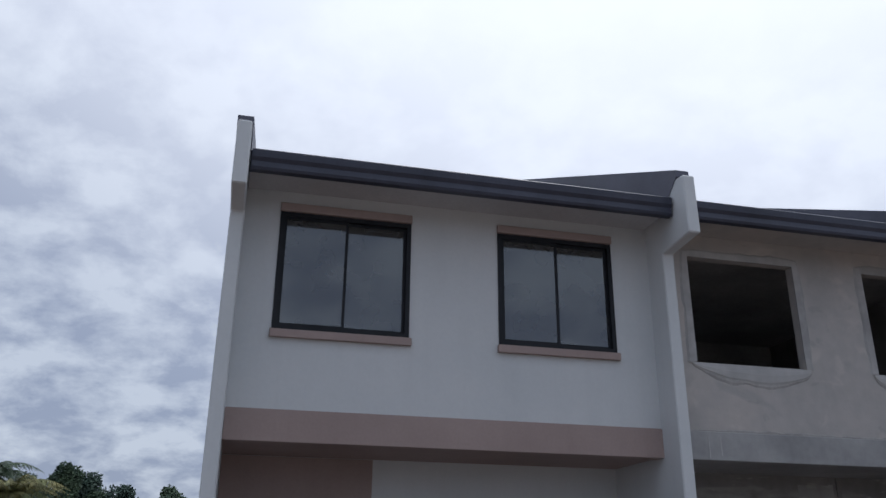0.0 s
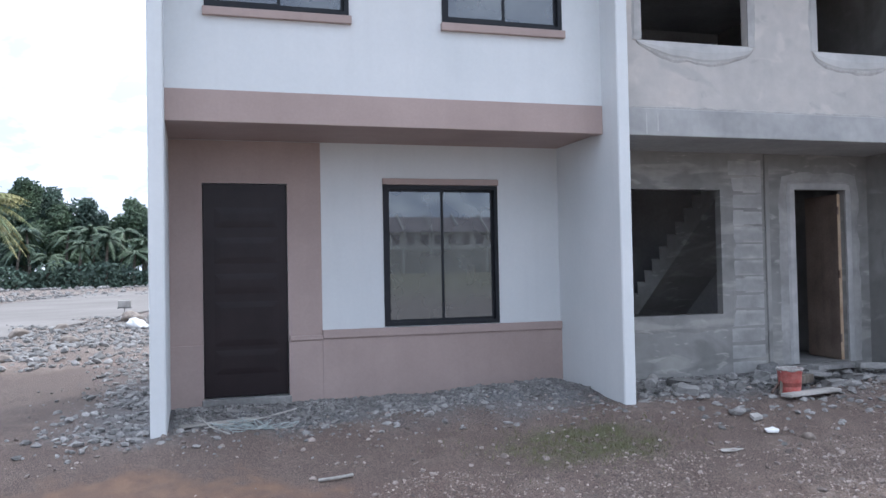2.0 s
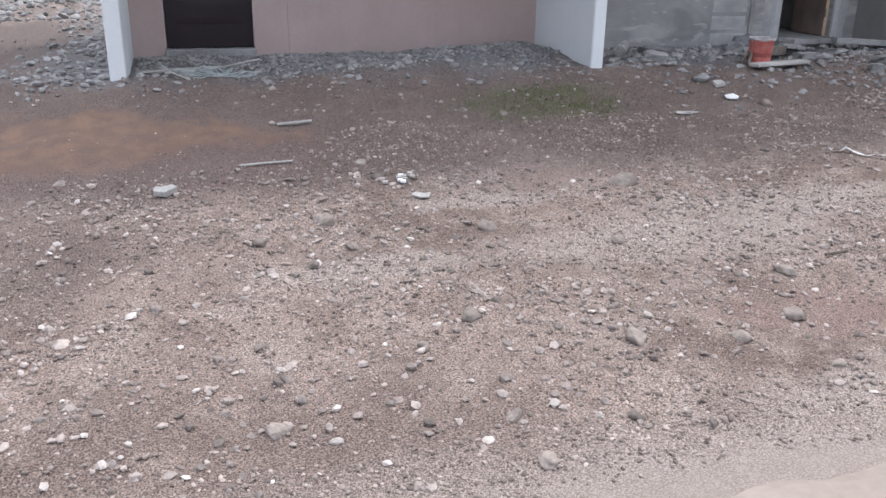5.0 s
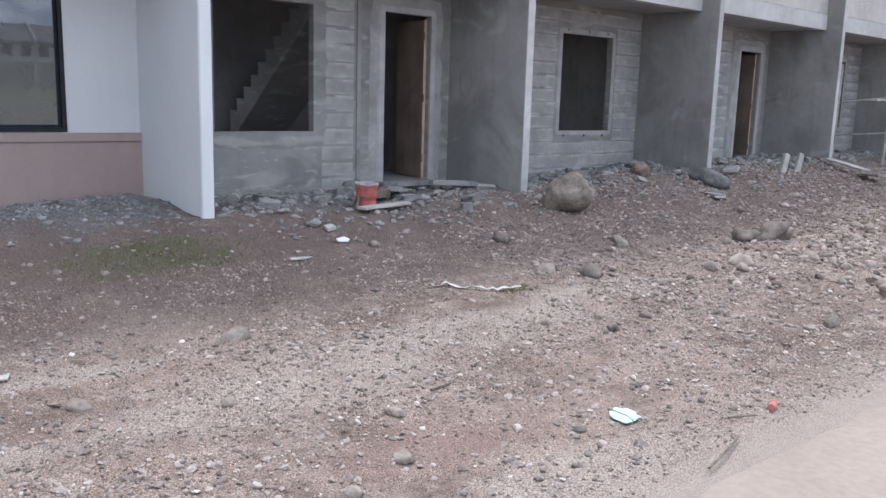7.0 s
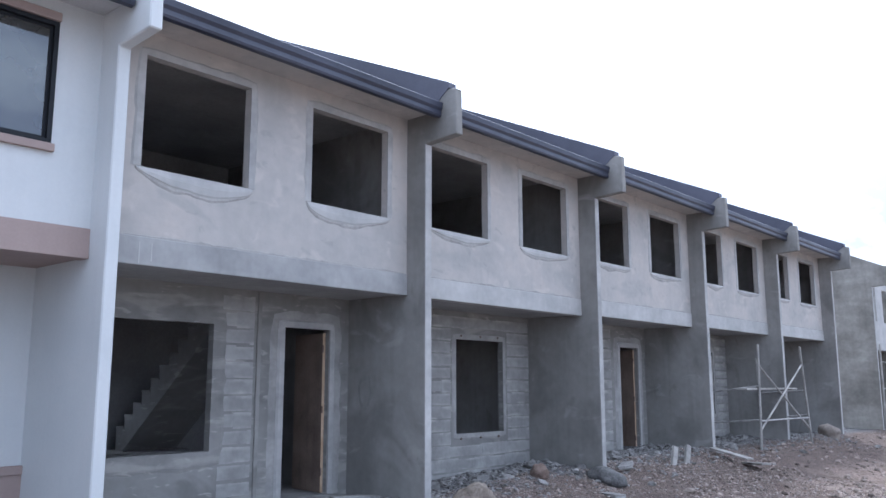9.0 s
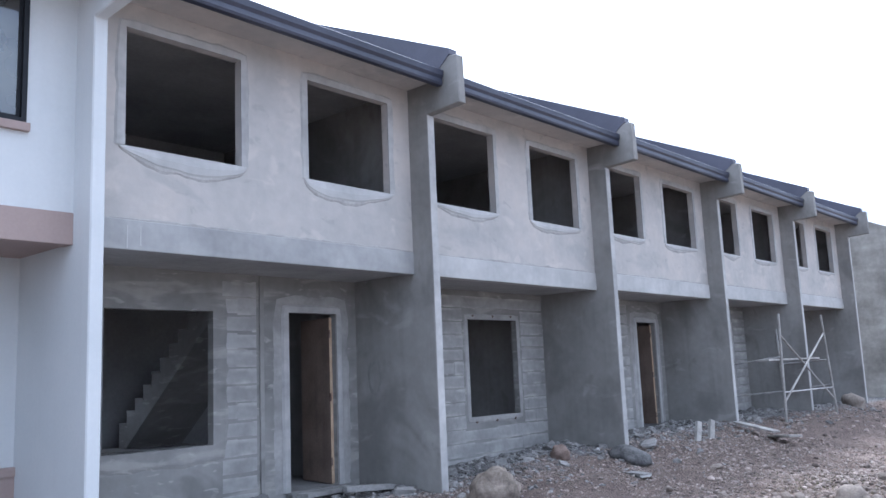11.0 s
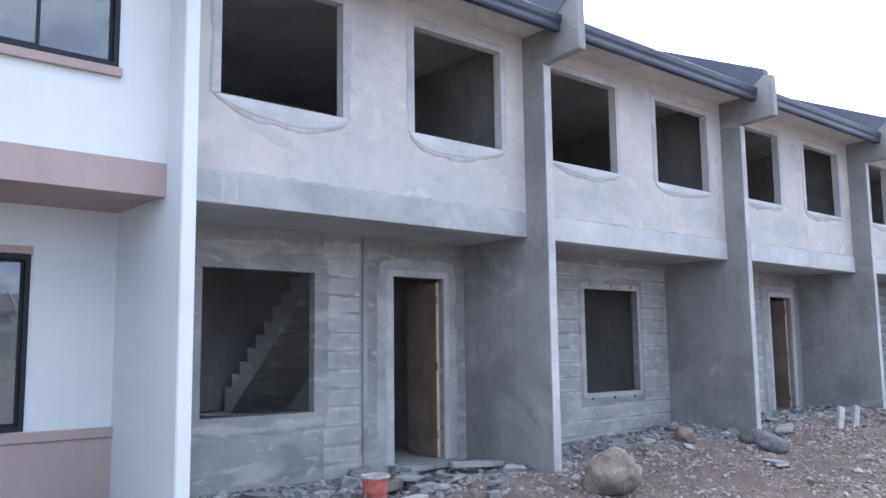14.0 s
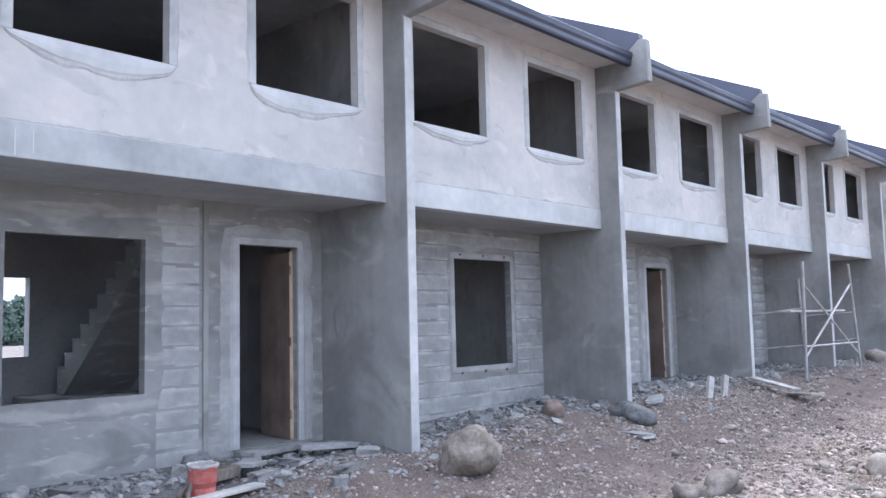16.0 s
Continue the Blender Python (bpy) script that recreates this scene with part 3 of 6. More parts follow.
    # the building's shadow beside the end wall, painted into the soil colour
    soil = mix(times(spot(-7.4, 2.6, 4.2, 4.6), span(tex(1.7), 0.3, 0.6, 0.6, 0.95)), soil, (0.135, 0.106, 0.094))
    soil = mix(span(sep.outputs["Y"], -60.0, -25.0, 0.8, 0.0), soil, (0.27, 0.26, 0.18))
    soil = mix(span(sep.outputs["Y"], 90.0, 97.0, 0.0, 0.8), soil, (0.08, 0.11, 0.05))
    vor = n.new("ShaderNodeTexVoronoi")
    vor.inputs["Scale"].default_value = 80.0
    l.new(geo.outputs["Position"], vor.inputs["Vector"])
    speck = span(vor.outputs["Distance"], 0.1, 0.6, 1.1, 0.88)
    fine = span(tex(130.0, 5.0, 0.7), 0.36, 0.64, 0.36, 1.64)
    vm = n.new("ShaderNodeVectorMath")
    vm.operation = "SCALE"
    l.new(soil, vm.inputs[0])
    even = n.new("ShaderNodeMix")
    even.data_type = "FLOAT"
    calm = n.new("ShaderNodeMath")
    calm.operation, calm.use_clamp = "MULTIPLY_ADD", True
    calm.inputs[1].default_value = 0.75
    l.new(clay, calm.inputs[0])
    l.new(verge_dust, calm.inputs[2])
    l.new(calm.outputs["Value"], even.inputs[0])
    l.new(times(speck, fine), even.inputs[2])
    even.inputs[3].default_value = 1.0
    l.new(even.outputs[0], vm.inputs["Scale"])
    l.new(vm.outputs["Vector"], b.inputs["Base Color"])
    bp = n.new("ShaderNodeBump")
    bp.inputs["Strength"].default_value, bp.inputs["Distance"].default_value = 0.5, 0.02
    l.new(fine, bp.inputs["Height"])
    l.new(bp.outputs["Normal"], b.inputs["Normal"])
    return m


me.materials.append(ground_material())
ground = tagged(new("ground", me), "brown-grey trampled soil and gravel with damp patches and house shade in its colour", "ground", kind="structure")


def strip(name, left, right, lift, mat, label, cuts=1, sunk=0.0):
    """A road surface between two edges of points."""
    bm = bmesh.new()
    rows = []
    for a, c in zip(left, right):
        marks = [(k / cuts, lift) for k in range(cuts + 1)]
        if sunk:
            marks = [(0, lift - 0.05), (sunk, lift)] + marks[1:]
        rows.append([bm.verts.new((*(Vector(a).lerp(Vector(c), f)), ground_height(*Vector(a).lerp(Vector(c), f)) + up)) for f, up in marks])
    for r, s in zip(rows, rows[1:]):
        for k in range(len(r) - 1):
            bm.faces.new((r[k], r[k + 1], s[k + 1], s[k]))
    ext = bmesh.ops.extrude_face_region(bm, geom=bm.faces[:])
    bmesh.ops.translate(bm, verts=[e for e in ext["geom"] if isinstance(e, bmesh.types.BMVert)], vec=(0, 0, -0.15))
    bmesh.ops.recalc_face_normals(bm, faces=bm.faces[:])
    return thing(name, bm, mat, label, "road", kind="structure")


road_x = [-14 + 0.125 * k for k in range(400)]
strip("road", [(x, road_edge(x)) for x in road_x], [(x, -12.5) for x in road_x], 0.012, road_mat, "pale dusty concrete road beside the soil lot", 3, 0.035)
strip("road", [(-24, 2), (-19.7, 18), (-16.7, 52), (-14, 72), (-12, 79)], [(-15, 2), (-9.6, 18), (-5.9, 31), (2, 60), (9, 78)], 0.06, side_road_mat, "pale concrete side road running towards the trees", 2)


# ---- row of two-storey houses ----
P, H = 4.258, 0.063
Y_UP, Y_FIN, Y_BRK, Y_BACK = -1.09, -1.412, -1.955, 3.0
WALL = 0.10
RIDGE_Y, SLOPE = 3.45, 0.447


def cap_z(y):
    return 5.21 + SLOPE * (y + 1.9)


def roof_z(y):
    return cap_z(y) - 0.33


def fin(parent, x, mat, label, flashing=True):
    """The party wall that stands proud of the front, with a block under the eaves and a sloping parapet."""
    prof = [(Y_FIN, -0.45), (Y_FIN, 4.50), (Y_BRK, 4.53), (Y_BRK + 0.015, 5.14), (-1.80, 5.16), (RIDGE_Y, cap_z(RIDGE_Y) - 0.06), (RIDGE_Y, 6.6), (Y_BACK + 0.2, 6.4), (Y_BACK + 0.2, -0.45)]
    ob = part("party_wall", extrude_yz(bmesh.new(), prof, x - H, x + H, 0.012), mat, parent, label)
    if mat is not white_paint:
        part("edge_strip", boxes((x - H + 0.004, Y_FIN - 0.006, -0.35, x + H - 0.004, Y_FIN - 0.0005, 4.49), bevel=0.002), surround_plaster, ob, "pale smooth front edge")
    if flashing:
        h = H + 0.008
        prof = [(-1.83, cap_z(-1.83) - 0.07), (-1.83, cap_z(-1.83)), (RIDGE_Y, cap_z(RIDGE_Y)), (RIDGE_Y, cap_z(RIDGE_Y) - 0.33), (-1.62, cap_z(-1.62) - 0.33)]
        part("parapet_flashing", extrude_yz(bmesh.new(), prof, x - h, x + h), roof_metal, parent, "dark blue-grey sheet flashing over the parapet")
    return ob


def roof_parts(parent, x0, x1, soffit_mat):
    bm = bmesh.new()
    k = int(round((x1 - x0) / 0.29))
    xs = []
    for i in range(k):
        a = x0 + (x1 - x0) * i / k
        wd = (x1 - x0) / k
        xs += [(a, 0), (a + 0.72 * wd, 0), (a + 0.79 * wd, 0.028), (a + 0.93 * wd, 0.028)]
    xs.append((x1, 0))
    for (ya, yb) in ((-1.70, RIDGE_Y - 0.02),):
        top = [[bm.verts.new((x, y, roof_z(y) + d)) for x, d in xs] for y in (ya, yb)]
        for i in range(len(xs) - 1):
            bm.faces.new((top[0][i], top[0][i + 1], top[1][i + 1], top[1][i]))
    bmesh.ops.solidify(bm, geom=bm.faces[:], thickness=0.012)
    part("roof", bm, roof_metal, parent, "ribbed dark sheet-metal roof")
    # gutter: a channel with a rolled lip
    z0 = 4.79
    prof = [(-1.64, z0 + 0.20), (-1.64, z0 + 0.012), (-1.66, z0), (-1.70, z0 + 0.004), (-1.712, z0 + 0.03), (-1.705, z0 + 0.085), (-1.728, z0 + 0.12), (-1.735, z0 + 0.185), (-1.722, z0 + 0.198), (-1.710, z0 + 0.186), (-1.712, z0 + 0.13), (-1.690, z0 + 0.09), (-1.695, z0 + 0.02), (-1.655, z0 + 0.02), (-1.65, z0 + 0.20)]
    part("gutter", extrude_yz(bmesh.new(), prof, x0 + 0.01, x1 - 0.01), dark_metal, parent, "dark blue painted metal gutter")
    part("fascia", boxes((x0, -1.637, 4.80, x1, -1.615, 5.01)), dark_metal, parent)
    part("soffit", boxes((x0, -1.613, 4.885, x1, Y_UP - 0.002, 4.91)), soffit_mat, parent)


def shell(parent, x0, x1, inner_mat, back_holes=(), slab_mat=None):
    """Floors, back wall and loft ceiling behind the front."""
    part("ground_slab", boxes((x0, WALL + 0.002, -0.40, x1, Y_BACK, -0.03)), slab_concrete, parent)
    part("upper_floor", boxes((x0, Y_UP + 0.16, 2.53, x1, Y_BACK, 2.72)), slab_mat or inner_mat, parent)
    part("back_wall", wall_with_holes(bmesh.new(), x0, x1, -0.40, 6.75, Y_BACK, Y_BACK + 0.15, list(back_holes)), inner_mat, parent)
    part("loft_ceiling", boxes((x0, Y_UP + WALL + 0.002, 4.92, x1, Y_BACK, 4.95)), inner_mat, parent)


def sliding_window(parent, xa, xb, za, zb, y, t=0.042):
    """A black sliding window of two sashes with tinted panes."""
    win = part("window", wall_with_holes(bmesh.new(), xa, xb, za, zb, y - 0.012, y + 0.07, [(xa + t, xb - t, za + t, zb - t)]), black_frame, parent, "black aluminium sliding window with tinted glass")
    mid = (xa + xb) / 2
    for k, (a, b_) in enumerate(((xa + t, mid + 0.022), (mid - 0.022, xb - t))):
        yy = y + 0.004 + 0.026 * k
        s = 0.026
        part("sash", wall_with_holes(bmesh.new(), a, b_, za + t, zb - t, yy, yy + 0.024, [(a + s, b_ - s, za + t + s, zb - t - s)]), black_frame, win)
        pane = part("pane", boxes((a + s - 0.003, yy + 0.009, za + t + s - 0.003, b_ - s + 0.003, yy + 0.015, zb - t - s + 0.003)), tinted_glass, win, "tinted glass pane")
        pane.visible_shadow = False
    return win


def plaster_band(parent, name, xa, xb, za, zb, y, wd, mat, proud=0.012, seed=0, skip_bottom=False, jag=0.02):
    """A proud border of smooth plaster round an opening, its outer edge wandering."""
    bm = bmesh.new()
    outer, inner = [], []
    path = [(xa, za, -1, -1), (xa, zb, -1, 1), (xb, zb, 1, 1), (xb, za, 1, -1)]
    pts = []
    n_ = 34
    for (p, q) in zip(path, path[1:] + ([] if skip_bottom else path[:1])):
        for i in range(n_):
            f = i / n_
            x, z = p[0] + (q[0] - p[0]) * f, p[1] + (q[1] - p[1]) * f
            pts.append((x, z))
    if skip_bottom:
        pts.append((xb, za))
    for x, z in pts:
        cx, cz = (xa + xb) / 2, (za + zb) / 2
        on_x, on_z = abs(abs(x - cx) - (xb - xa) / 2) < 1e-6, abs(abs(z - cz) - (zb - za) / 2) < 1e-6
        d = wd + jag * noise.noise((x * 4 + seed, z * 4, seed)) + 0.6 * jag * noise.noise((x * 11 + seed, z * 11, seed))
        ox = math.copysign(d, x - cx) if on_x else 0
        oz = math.copysign(d, z - cz) if on_z else 0
        if on_x and on_z:
            if skip_bottom and z == za:
                oz = 0
            else:
                ox, oz = ox * 0.8, oz * 0.8
        inner.append((x, z))
        outer.append((x + ox, z + oz))
    k = len(pts)
    f_in = [bm.verts.new((x, y - proud, z)) for x, z in inner]
    f_mid = [bm.verts.new((a[0] * 0.25 + c[0] * 0.75, y - proud, a[1] * 0.25 + c[1] * 0.75)) for a, c in zip(inner, outer)]
    f_out = [bm.verts.new((x, y + 0.002, z)) for x, z in outer]
    b_in = [bm.verts.new((x, y + 0.002, z)) for x, z in inner]
    for i in range(k if not skip_bottom else k - 1):
        j = (i + 1) % k
        for r, s in ((b_in, f_in), (f_in, f_mid), (f_mid, f_out)):
            bm.faces.new((r[i], s[i], s[j], r[j]))
    bmesh.ops.recalc_face_normals(bm, faces=bm.faces[:])
    return part(name, bm, mat, parent, "smooth proud plaster border", smooth=False)


def apron(parent, xa, xb, z, y, depth, mat, seed, skew=0.0):
    """The sagging patch of smooth plaster trowelled on below a window opening, with the shade under its edge as a
    darker ragged rim.
    """
    cols = 40
    bm, edge = bmesh.new(), bmesh.new()
    rows, rim = [], []
    for i in range(cols + 1):
        f = i / cols
        x = xa - 0.06 + (xb - xa + 0.12) * f
        belly = max(0.0, math.sin(math.pi * min(1, max(0, f + skew * math.sin(math.pi * f))))) ** 0.6
        d = 0.02 + depth * belly + 0.02 * noise.noise((x * 3, seed, 0.3)) + 0.008 * noise.noise((x * 7, seed, 0.3))
        rows.append([bm.verts.new((x, y - p, z - d * q)) for q, p in ((0, 0.006), (0.5, 0.016), (0.88, 0.013), (1.0, 0.004))])
        wide = max(0.006, (0.045 + 0.045 * noise.noise((x * 2.3, seed, 4.0)) + 0.016 * noise.noise((x * 8, seed, 4.0))) * (0.3 + 0.7 * belly))
        rim.append([edge.verts.new((x, y - p, z - d + 0.012 - q * (wide + 0.012))) for q, p in ((0, 0.0045), (0.6, 0.0065), (1.0, 0.0))])
    for made, strips in ((bm, rows), (edge, rim)):
        for a, c in zip(strips, strips[1:]):
            for k in range(len(a) - 1):
                made.faces.new((a[k], a[k + 1], c[k + 1], c[k]))
        bmesh.ops.recalc_face_normals(made, faces=made.faces[:])
    ob = part("plaster_apron", bm, mat, parent, "sagging patch of smooth grey plaster")
    # dark strip in place of the shadow below the apron's edge
    part("rim_shade", edge, rim_shade_joint, ob, "darker ragged rim that paints the shade under the plaster patch")
    return ob


def smear(parent, xa, xb, z, height, y, mat, seed, label, name="joint"):
    """A ragged lengthwise smear of plaster on a front wall, thin at its ends."""
    bm = bmesh.new()
    n_ = max(8, int((xb - xa) / 0.03))
    rows = []
    for i in range(n_ + 1):
        f = i / n_
        x = xa + (xb - xa) * f
        full = min(1.0, 7 * f, 7 * (1 - f)) ** 0.6
        up = height * full * (0.5 + 0.45 * noise.noise((x * 5, seed, 1.0)) + 0.3 * noise.noise((x * 17, seed, 1.0)))
        down = height * full * (0.5 + 0.45 * noise.noise((x * 5, seed, 7.0)) + 0.3 * noise.noise((x * 17, seed, 7.0)))
        up, down = max(up, 0.001), max(down, 0.001)
        rows.append([bm.verts.new((x, y - p, z + dz)) for dz, p in ((up, 0.0), (up * 0.6, 0.004), (-down * 0.6, 0.004), (-down, 0.0))])
    for a, c in zip(rows, rows[1:]):
        for k in range(3):
            bm.faces.new((a[k], a[k + 1], c[k + 1], c[k]))
    bmesh.ops.recalc_face_normals(bm, faces=bm.faces[:])
    return part(name, bm, mat, parent, label)


def side_patch(parent, x, y, z, ry, rz, mat, seed, label, lift=0.003, hollow=0.0, name="plaster_patch"):
    """A thin uneven patch on the flank of a party wall that looks towards lower x; hollow leaves a ring."""
    bm = bmesh.new()
    n_ = 40
    rings = []
    for f, p in ((hollow, lift), (0.85, lift), (1.0, 0.0)):
        ring = []
        for k in range(n_):
            a = 2 * math.pi * k / n_
            w_ = 1 + 0.28 * noise.noise((math.cos(a) * 1.2, math.sin(a) * 1.2, seed)) + 0.10 * noise.noise((math.cos(a) * 5, math.sin(a) * 5, seed))
            ring.append(bm.verts.new((x - p, y + ry * f * w_ * math.cos(a), z + rz * f * w_ * math.sin(a))))
        rings.append(ring)
    for a, c in zip(rings, rings[1:]):
        for k in range(n_):
            bm.faces.new((a[k], a[(k + 1) % n_], c[(k + 1) % n_], c[k]))
    if not hollow:
        bmesh.ops.contextual_create(bm, geom=rings[0])
    bmesh.ops.remove_doubles(bm, verts=bm.verts[:], dist=1e-5)
    bmesh.ops.recalc_face_normals(bm, faces=bm.faces[:])
    return part(name, bm, mat, parent, label)


def block_courses(wall, x0, x1, z0, z1, y, holes, seed):
    """Hollow-block courses that show through the thin coat of a bare wall."""
    rng = random.Random(seed)
    shapes = {}
    z, row = z0, 0
    while z < z1 - 0.05:
        h = min(0.2, z1 - z)
        x = x0 - (0.2 if row % 2 else 0.0)
        while x < x1 - 0.02:
            a, b_ = max(x, x0), min(x + 0.4, x1)
            x += 0.4
            spans = [(a, b_)]
            for ha, hb, hc, hd in holes:
                if z + h > hc and z < hd:
                    spans = [s for p, q in spans for s in ((p, min(q, ha)), (max(p, hb), q)) if s[1] - s[0] > 0.05]
            for p, q in spans:
                key = (round(q - p, 2), round(h, 2))
                if key not in shapes:
                    wd, hh = key[0], key[1] - 0.008
                    bm = bmesh.new()
                    v0 = [bm.verts.new(c) for c in ((0, 0, 0), (wd, 0, 0), (wd, 0, hh), (0, 0, hh))]
                    v1 = [bm.verts.new(c) for c in ((0.0, -0.0035, 0.045), (wd, -0.0035, 0.045), (wd, -0.0035, hh - 0.045), (0.0, -0.0035, hh - 0.045))]
                    bm.faces.new(v1)
                    for i in range(4):
                        bm.faces.new((v0[i], v0[(i + 1) % 4], v1[(i + 1) % 4], v1[i]))
                    me_ = bpy.data.meshes.new("block")
                    bm.to_mesh(me_)
                    bm.free()
                    me_.materials.append(block_mat)
                    shapes[key] = me_
                ob = new("block", shapes[key])
                ob.parent = wall
                ob.location = (p, y + 0.001 + rng.uniform(-0.0015, 0.0008), z + 0.007)
        z, row = z + 0.2, row + 1


WIN_Z0, WIN_Z1 = 3.488, 4.635
LOW_Z0, LOW_Z1 = 0.615, 2.088


def leaf_door(parent, xh, y, width, angle, mat):
    """A plywood door leaf, hinged at xh on its right jamb and swung inwards."""
    bm = boxes((-width, -0.0, -0.02, 0.0, 0.04, 2.06), bevel=0.003)
    m_ = Matrix.Translation((xh, y, 0.0)) @ Matrix.Rotation(-radians(angle), 4, "Z")
    bmesh.ops.transform(bm, matrix=m_, verts=bm.verts[:])
    leaf = part("door", bm, mat, parent, "reddish-brown plywood door standing half open")
    bm = boxes((0.0005, -0.002, -0.02, 0.006, 0.042, 2.06))
    bmesh.ops.transform(bm, matrix=m_, verts=bm.verts[:])
    part("lipping", bm, ply_edge, leaf, "pale raw wood edge")
    for z in (0.25, 1.05, 1.85):
        bm = boxes((-0.004, -0.012, z - 0.05, 0.014, 0.012, z + 0.05), bevel=0.003)
        bmesh.ops.transform(bm, matrix=m_, verts=bm.verts[:])
        part("hinge", bm, rust, leaf, "small steel hinge")
    return leaf


FINS = (0.0, P, 8.535, 12.84, 17.18, 21.54)


def bare_house(i):
    """Unit number i of the row, between its two party walls. Odd ones are mirrored."""
    O, W = FINS[i], FINS[i + 1] - FINS[i]
    h = base("row_house", (O + W / 2, 0, -0.4), "bare grey concrete row house, unfinished, without window glass", "house", "row of houses")
    x0, x1 = O + H, O + W - H
    mirrored = i % 2 == 0
    ups = [(O + 0.395, O + 1.664), (O + 2.549, O + 3.816)]
    part("upper_wall", wall_with_holes(bmesh.new(), x0, x1, 2.795, 4.93, Y_UP, Y_UP + WALL, [(a, b_, WIN_Z0, WIN_Z1) for a, b_ in ups]), plaster_warm, h, "patchy warm grey plastered wall")
    part("beam", boxes((x0, Y_UP - 0.016, 2.515, x1, Y_UP + 0.15, 2.793), bevel=0.006), plaster_beam if i == 0 else plaster_light, h, "grey plastered beam")
    for k, (a, b_) in enumerate(ups):
        plaster_band(h, "window_surround", a, b_, WIN_Z0, WIN_Z1, Y_UP, 0.10, surround_plaster, seed=i * 3 + k, skip_bottom=True)
        apron(h, a, b_, WIN_Z0, Y_UP, 0.17 if i < 1 else (0.10, 0.07, 0.05, 0.05)[i - 1], plaster_light, i * 7 + k * 3.3, 0.12 if k else -0.1)
    if mirrored:
        door = (O + W - 1.182, O + W - 0.42)
        low = (O + W - 3.451 - (0.045 if i == 0 else 0.0), O + W - 2.222)
    else:
        door = (O + 0.42, O + 1.182)
        low = (O + 2.222, O + 3.451)
    holes = [(low[0], low[1], LOW_Z0, LOW_Z1), (door[0], door[1], -0.03, 2.1)]
    lw = part("lower_wall", wall_with_holes(bmesh.new(), x0, x1, -0.40, 2.53, 0.0, WALL, holes), plaster_grey, h, "bare grey plastered wall")
    back = [(O + 1.02, O + 2.13, 0.93, 1.88)] if mirrored else [(O + 2.18, O + 3.24, 0.93, 1.88)]
    shell(h, x0, x1, inner_concrete, back)
    plaster_band(h, "door_surround", door[0], door[1], -0.03, 2.1, 0.0, 0.22, door_border, 0.008, i + 20, True, 0.035)
    plaster_band(h, "door_surround", door[0], door[1], -0.03, 2.1, -0.012, 0.10, surround_plaster, 0.02, i + 40, True, 0.006)
    plaster_band(h, "window_surround", low[0], low[1], LOW_Z0, LOW_Z1, 0.0, 0.2 if i == 0 else 0.09, plaster_grey if i == 0 else door_border, 0.010, i + 60, False, 0.04 if i == 0 else 0.012)
    part("doorstep", boxes((door[0] - 0.05, -0.12, -0.2, door[1] + 0.05, 0.0, -0.035), bevel=0.01), slab_concrete, h)
    leaf_door(h, door[1] - 0.035, 0.08, 0.70, 98, ply)
    if i >= 1:
        pad = 0.12
        block_courses(lw, x0 + 0.02, x1 - 0.02, -0.15, 2.45, 0.0, [(low[0] - pad, low[1] + pad, LOW_Z0 - pad, LOW_Z1 + pad), (door[0] - 0.32, door[1] + 0.32, -0.4, 2.42)], i)
    else:
        block_courses(lw, 2.16, 2.62, -0.15, 2.45, 0.0, [], 5)
        part("wall_joint", boxes((2.66, -0.022, -0.2, 2.72, 0.0, 2.52), bevel=0.006), plaster_dark, h, "dark vertical groove strip")
    if i == 1:
        for z_ in (LOW_Z0 - 0.075, LOW_Z1 + 0.055):
            for f in (0.1, 0.5, 0.88):
                xx = low[0] + (low[1] - low[0]) * f
                part("anchor", tube(bmesh.new(), (xx, -0.02, z_), (xx, 0.0, z_), 0.018, sides=8), rust, h, "dark anchor stub")
    smear(h, x0 + 0.02, x1 - 0.02, 2.80, 0.035, Y_UP - 0.001, rim_shade_joint, i + 0.4, "ragged darker joint above the beam")
    if i == 0:
        side_patch(h, P - H, -0.35, 1.28, 0.13, 0.24, damp_stain, 1.5, "dark ring of a patched hole in the party wall", 0.004, 0.72)
    if i == 0:
        for xx, za in ((0.42, 2.53), (0.55, 2.56)):
            part("paint_drip", boxes((xx, Y_UP - 0.019, za, xx + 0.012, Y_UP - 0.0165, 2.74)), plaster_light, h, "thin pale drip of plaster")
    fin(h, O + W, plaster_dark, "damp-stained grey party wall standing proud of the front")
    roof_parts(h, x0 + 0.01, x1 - 0.01, plaster_warm)
    return h


